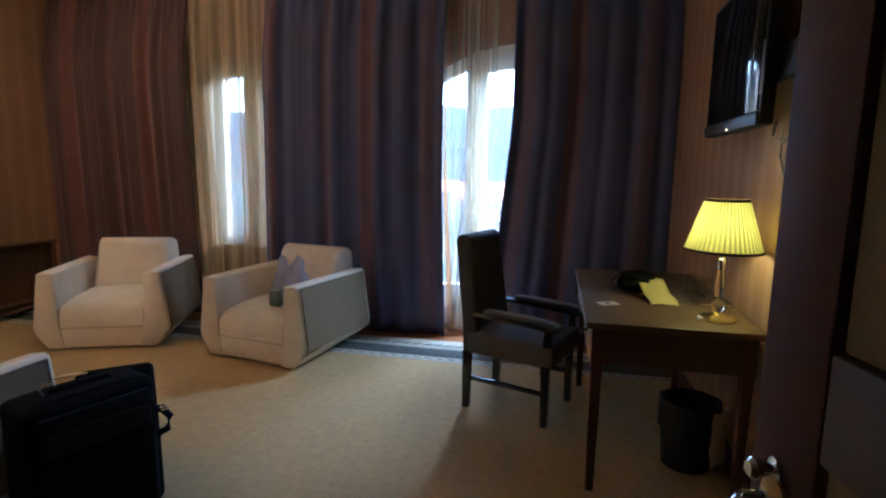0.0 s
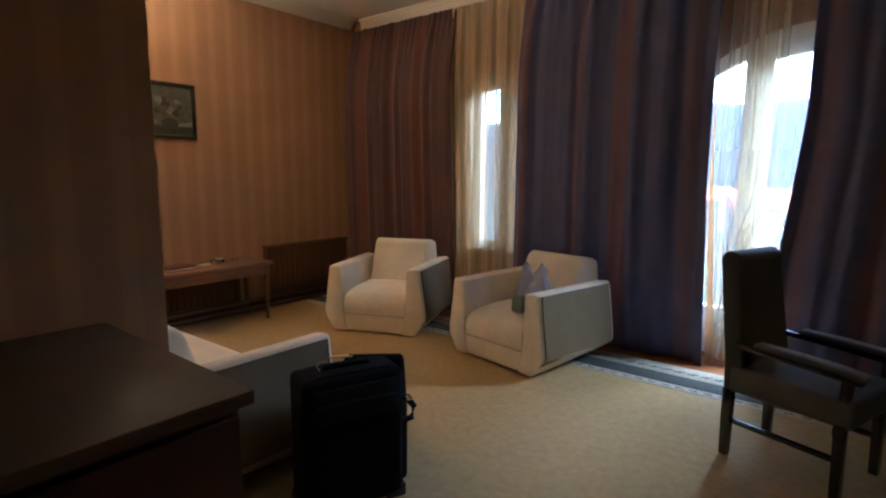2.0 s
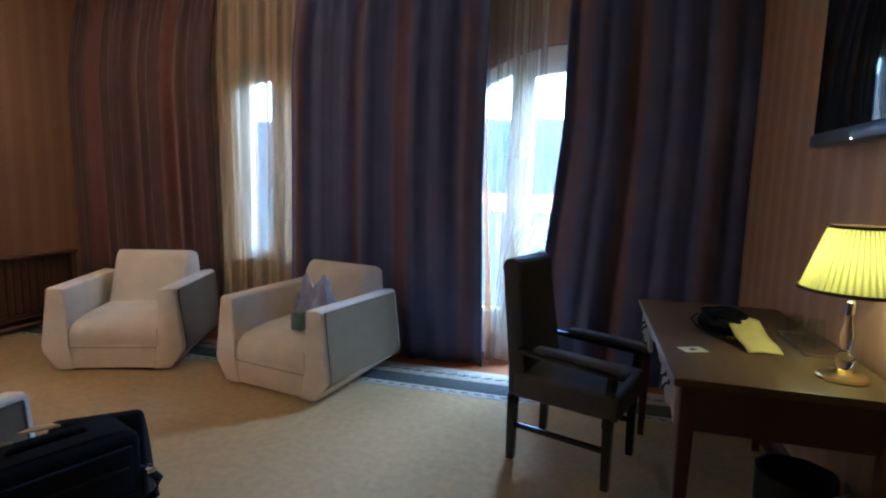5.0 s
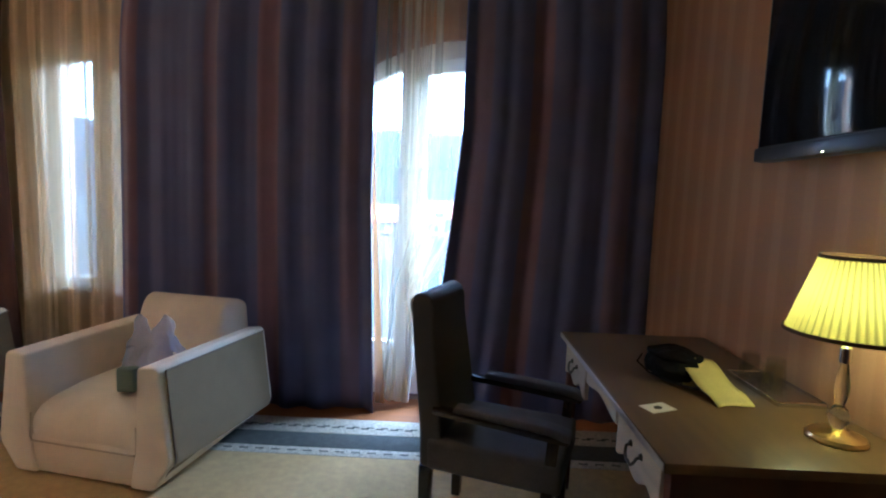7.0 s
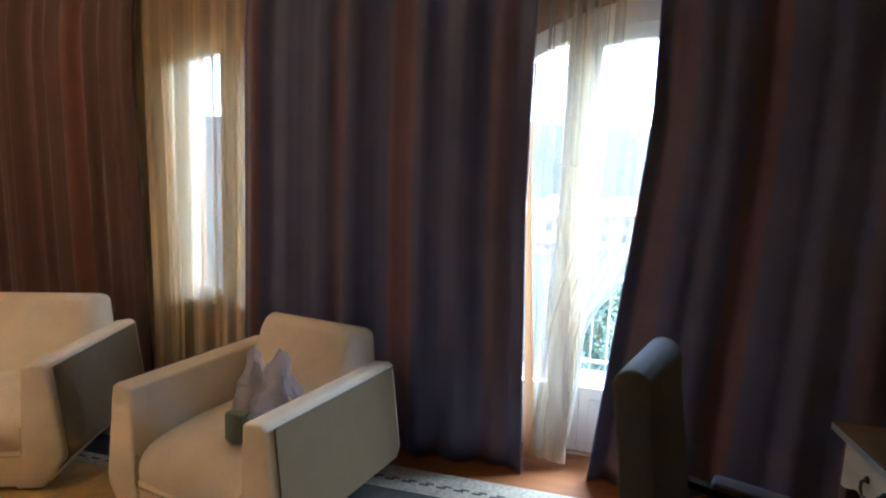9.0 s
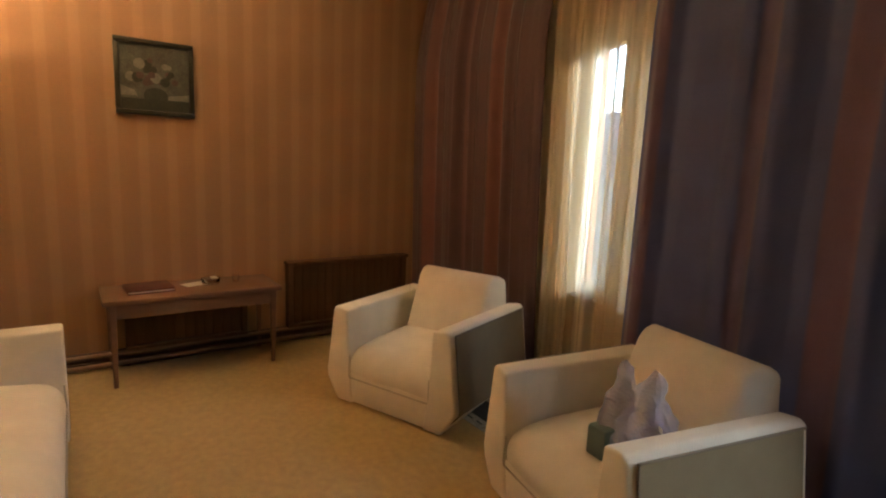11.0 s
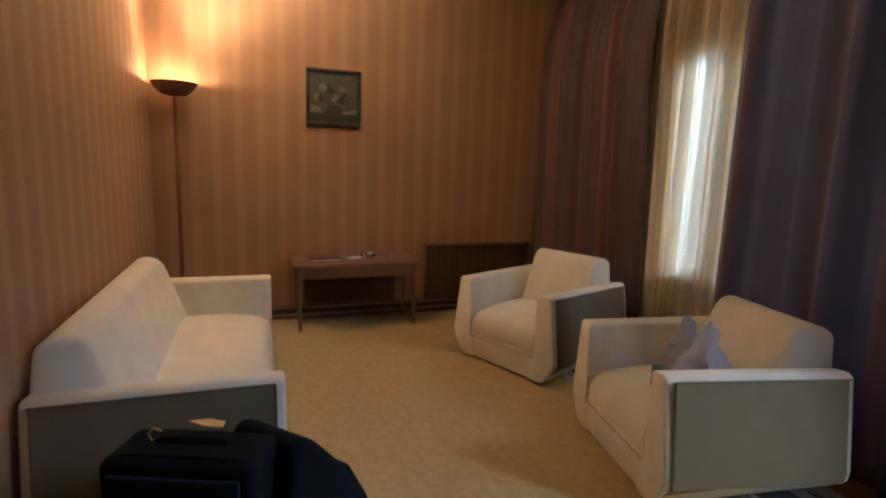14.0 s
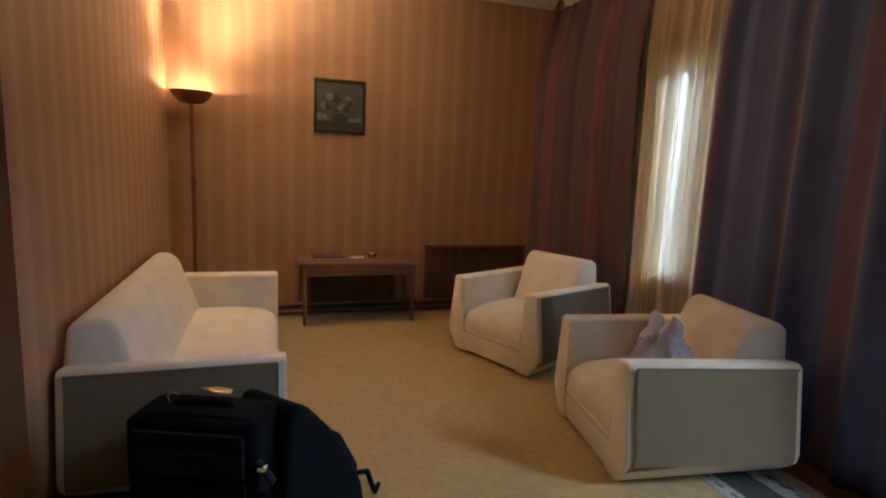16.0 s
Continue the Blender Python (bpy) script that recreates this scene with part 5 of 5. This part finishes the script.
def ashtray():
    th = empty("ashtray", pose(-4.04, 2.80, 0.55), "clear cut-glass ashtray on the side table", "ashtray")
    part("dish", lathe([(0.0, 0.0), (0.055, 0.0), (0.062, 0.035), (0.052, 0.035), (0.042, 0.012), (0.0, 0.010)], 12), M_GLASS, th)
    part("matchbook", box(-0.03, 0.0, 0.036, 0.03, 0.04, 0.042, 0.001), M_PAPER_W, th, "white matchbook on the rim")
    t2 = empty("drinking_glass", pose(-4.03, 2.96, 0.55), "small clear glass on the side table", "glass")
    part("wall", lathe([(0.0, 0.0), (0.018, 0.0), (0.022, 0.05), (0.02, 0.05), (0.016, 0.004), (0.0, 0.004)], 20), M_GLASS, t2)
    t3 = empty("paper_slip", pose(-4.05, 2.70, 0.5502, 0, 0, 20), "white paper slip on the side table", "paper")
    part("sheet", box(-0.05, -0.07, 0.0, 0.05, 0.07, 0.002), M_PAPER_W, t3)


ashtray()


# ---- outside ----
M_GRASS = material("hillside_grass", (0.008, 0.015, 0.007), 0.95, scale=0.02, vary=0.35, bump=0.0, fine=0.3, space="Object")
M_HILL = material("wooded_hill", (0.006, 0.011, 0.015), 0.95, scale=0.01, vary=0.35, bump=0.0, fine=0.08)
M_STUCCO = material("white_stucco", (0.12, 0.115, 0.105), 0.9, vary=0.08)
M_ROOF = material("clay_roof", (0.32, 0.12, 0.07), 0.85, vary=0.25)
M_LEAF = material("tree_leaves", (0.03, 0.05, 0.022), 0.8, vary=0.4)
M_BARK = material("bark", (0.12, 0.08, 0.05), 0.9, vary=0.3)
M_IRON = plain("grey_painted_iron", (0.16, 0.17, 0.18), 0.6)
M_CONC = material("balcony_concrete", (0.1, 0.095, 0.088), 0.85, vary=0.15)

bm = bmesh.new()
bmesh.ops.create_grid(bm, x_segments=24, y_segments=24, size=2500, matrix=Matrix.Translation((0, 300, -9)))
structure("ground", bm, M_GRASS, "green valley ground below the hotel", "ground")


def ridge(name, y, height, base, seed, mat, label):
    bm = bmesh.new()
    rows = []
    n = 120
    for j in range(8):
        v = j / 7
        row = []
        for i in range(n + 1):
            x = -1800 + 3600 * i / n
            h = height * (0.7 + 0.45 * noise.noise(Vector((x * 0.0022, seed, 0))) + 0.12 * noise.noise(Vector((x * 0.011, seed, 3))))
            row.append(bm.verts.new((x, y + 420 * v, base + h * math.sin(v * math.pi / 2))))
        rows.append(row)
    for a, b in zip(rows, rows[1:]):
        for i in range(n):
            bm.faces.new((a[i], a[i + 1], b[i + 1], b[i]))
    structure(name, bm, mat, label, "hill")


ridge("hill", 420, 150, -12, 2.0, M_HILL, "wooded hills across the valley")


def house(x, y, z, w, d, h, turn):
    th = empty("house", pose(x, y, z, 0, 0, turn), "white stucco house with a red tiled roof down the slope", "house", "houses in the valley")
    part("wall", box(-w / 2, -d / 2, 0, w / 2, d / 2, h), M_STUCCO, th)
    part("roof", prism([(-d / 2 - 0.5, h), (d / 2 + 0.5, h), (0, h + d * 0.32)], "x", -w / 2 - 0.5, w / 2 + 0.5), M_ROOF, th)
    for i in range(3):
        for k in range(2):
            cx = -w / 2 + w * (i + 0.5) / 3
            part("window", box(cx - 0.5, -d / 2 - 0.05, 1 + k * 2.8, cx + 0.5, -d / 2 - 0.002, 2.4 + k * 2.8), M_TVCASE, th)


rnd = random.Random(11)
for hx, hy in ((-10, 90), (4, 110), (16, 84), (-28, 120), (30, 130), (-4, 150), (-60, 140), (12, 170), (-45, 95), (48, 100)):
    house(hx, hy, -9, rnd.uniform(9, 14), rnd.uniform(7, 9), 6, rnd.uniform(-25, 25))


def tree(x, y, z, height, seed):
    th = empty("tree", pose(x, y, z), "leafy green tree in the garden below", "tree", "garden trees")
    r = random.Random(seed)
    bm = rod((0, 0, 0), (0.1, 0, height * 0.55), 0.16, 0.08, 10)
    for i in range(5):
        a = 6.28 * i / 5 + r.uniform(-0.3, 0.3)
        s = rod((0.05, 0, height * (0.35 + 0.05 * i)), (1.1 * math.cos(a), 1.1 * math.sin(a), height * (0.55 + 0.07 * i)), 0.06, 0.02, 6)
        me = bpy.data.meshes.new("limb")
        s.to_mesh(me)
        s.free()
        bm.from_mesh(me)
        bpy.data.meshes.remove(me)
    part("trunk", bm, M_BARK, th)
    vs, fs = [], []
    for i in range(2600):
        p = Vector((r.gauss(0, 1), r.gauss(0, 1), r.gauss(0, 1))).normalized() * r.uniform(0.35, 1.0)
        lump = 1 + 0.45 * noise.noise(p * 2.2 + Vector((seed, 0, 0)))
        c = Vector((p.x * 1.7 * lump, p.y * 1.7 * lump, height * 0.68 + p.z * height * 0.34 * lump))
        u = Vector((r.gauss(0, 1), r.gauss(0, 1), r.gauss(0, 1))).normalized() * 0.10
        w = u.orthogonal().normalized() * 0.07
        k = len(vs)
        vs += [c + u, c + w, c - u, c - w]
        fs.append((k, k + 1, k + 2, k + 3))
    me = bpy.data.meshes.new("crown")
    me.from_pydata(vs, [], fs)
    me.materials.append(M_LEAF)
    ob = new("crown", me)
    ob.parent = th


tree(1.2, 17.0, -9, 9.0, 3)
tree(-6.5, 24.0, -9, 7.5, 6)

structure("balcony_slab", box(-1.8, YW + 0.31, -0.15, 2.2, YW + 1.5, -0.01), M_CONC, "concrete balcony floor outside the door", "balcony")
rail = empty("balcony_railing", pose(0, YW + 1.42, -0.01), "grey wrought-iron balcony railing with scrolls", "railing")
part("top_rail", box(-1.78, -0.025, 0.98, 2.18, 0.025, 1.02, 0.006), M_IRON, rail)
part("bottom_rail", box(-1.78, -0.012, 0.08, 2.18, 0.012, 0.11, 0.004), M_IRON, rail)
for k in range(33):
    part("baluster", rod((-1.72 + k * 0.12, 0, 0.0), (-1.72 + k * 0.12, 0, 0.98), 0.008, seg=8), M_IRON, rail)
for k in range(16):
    x = -1.66 + k * 0.24
    part("scroll", tube([(x + 0.045 * math.cos(a), 0, 0.72 + 0.06 * math.sin(a)) for a in [6.283 * i / 14 for i in range(14)]], 0.006, 6, closed=True), M_IRON, rail)
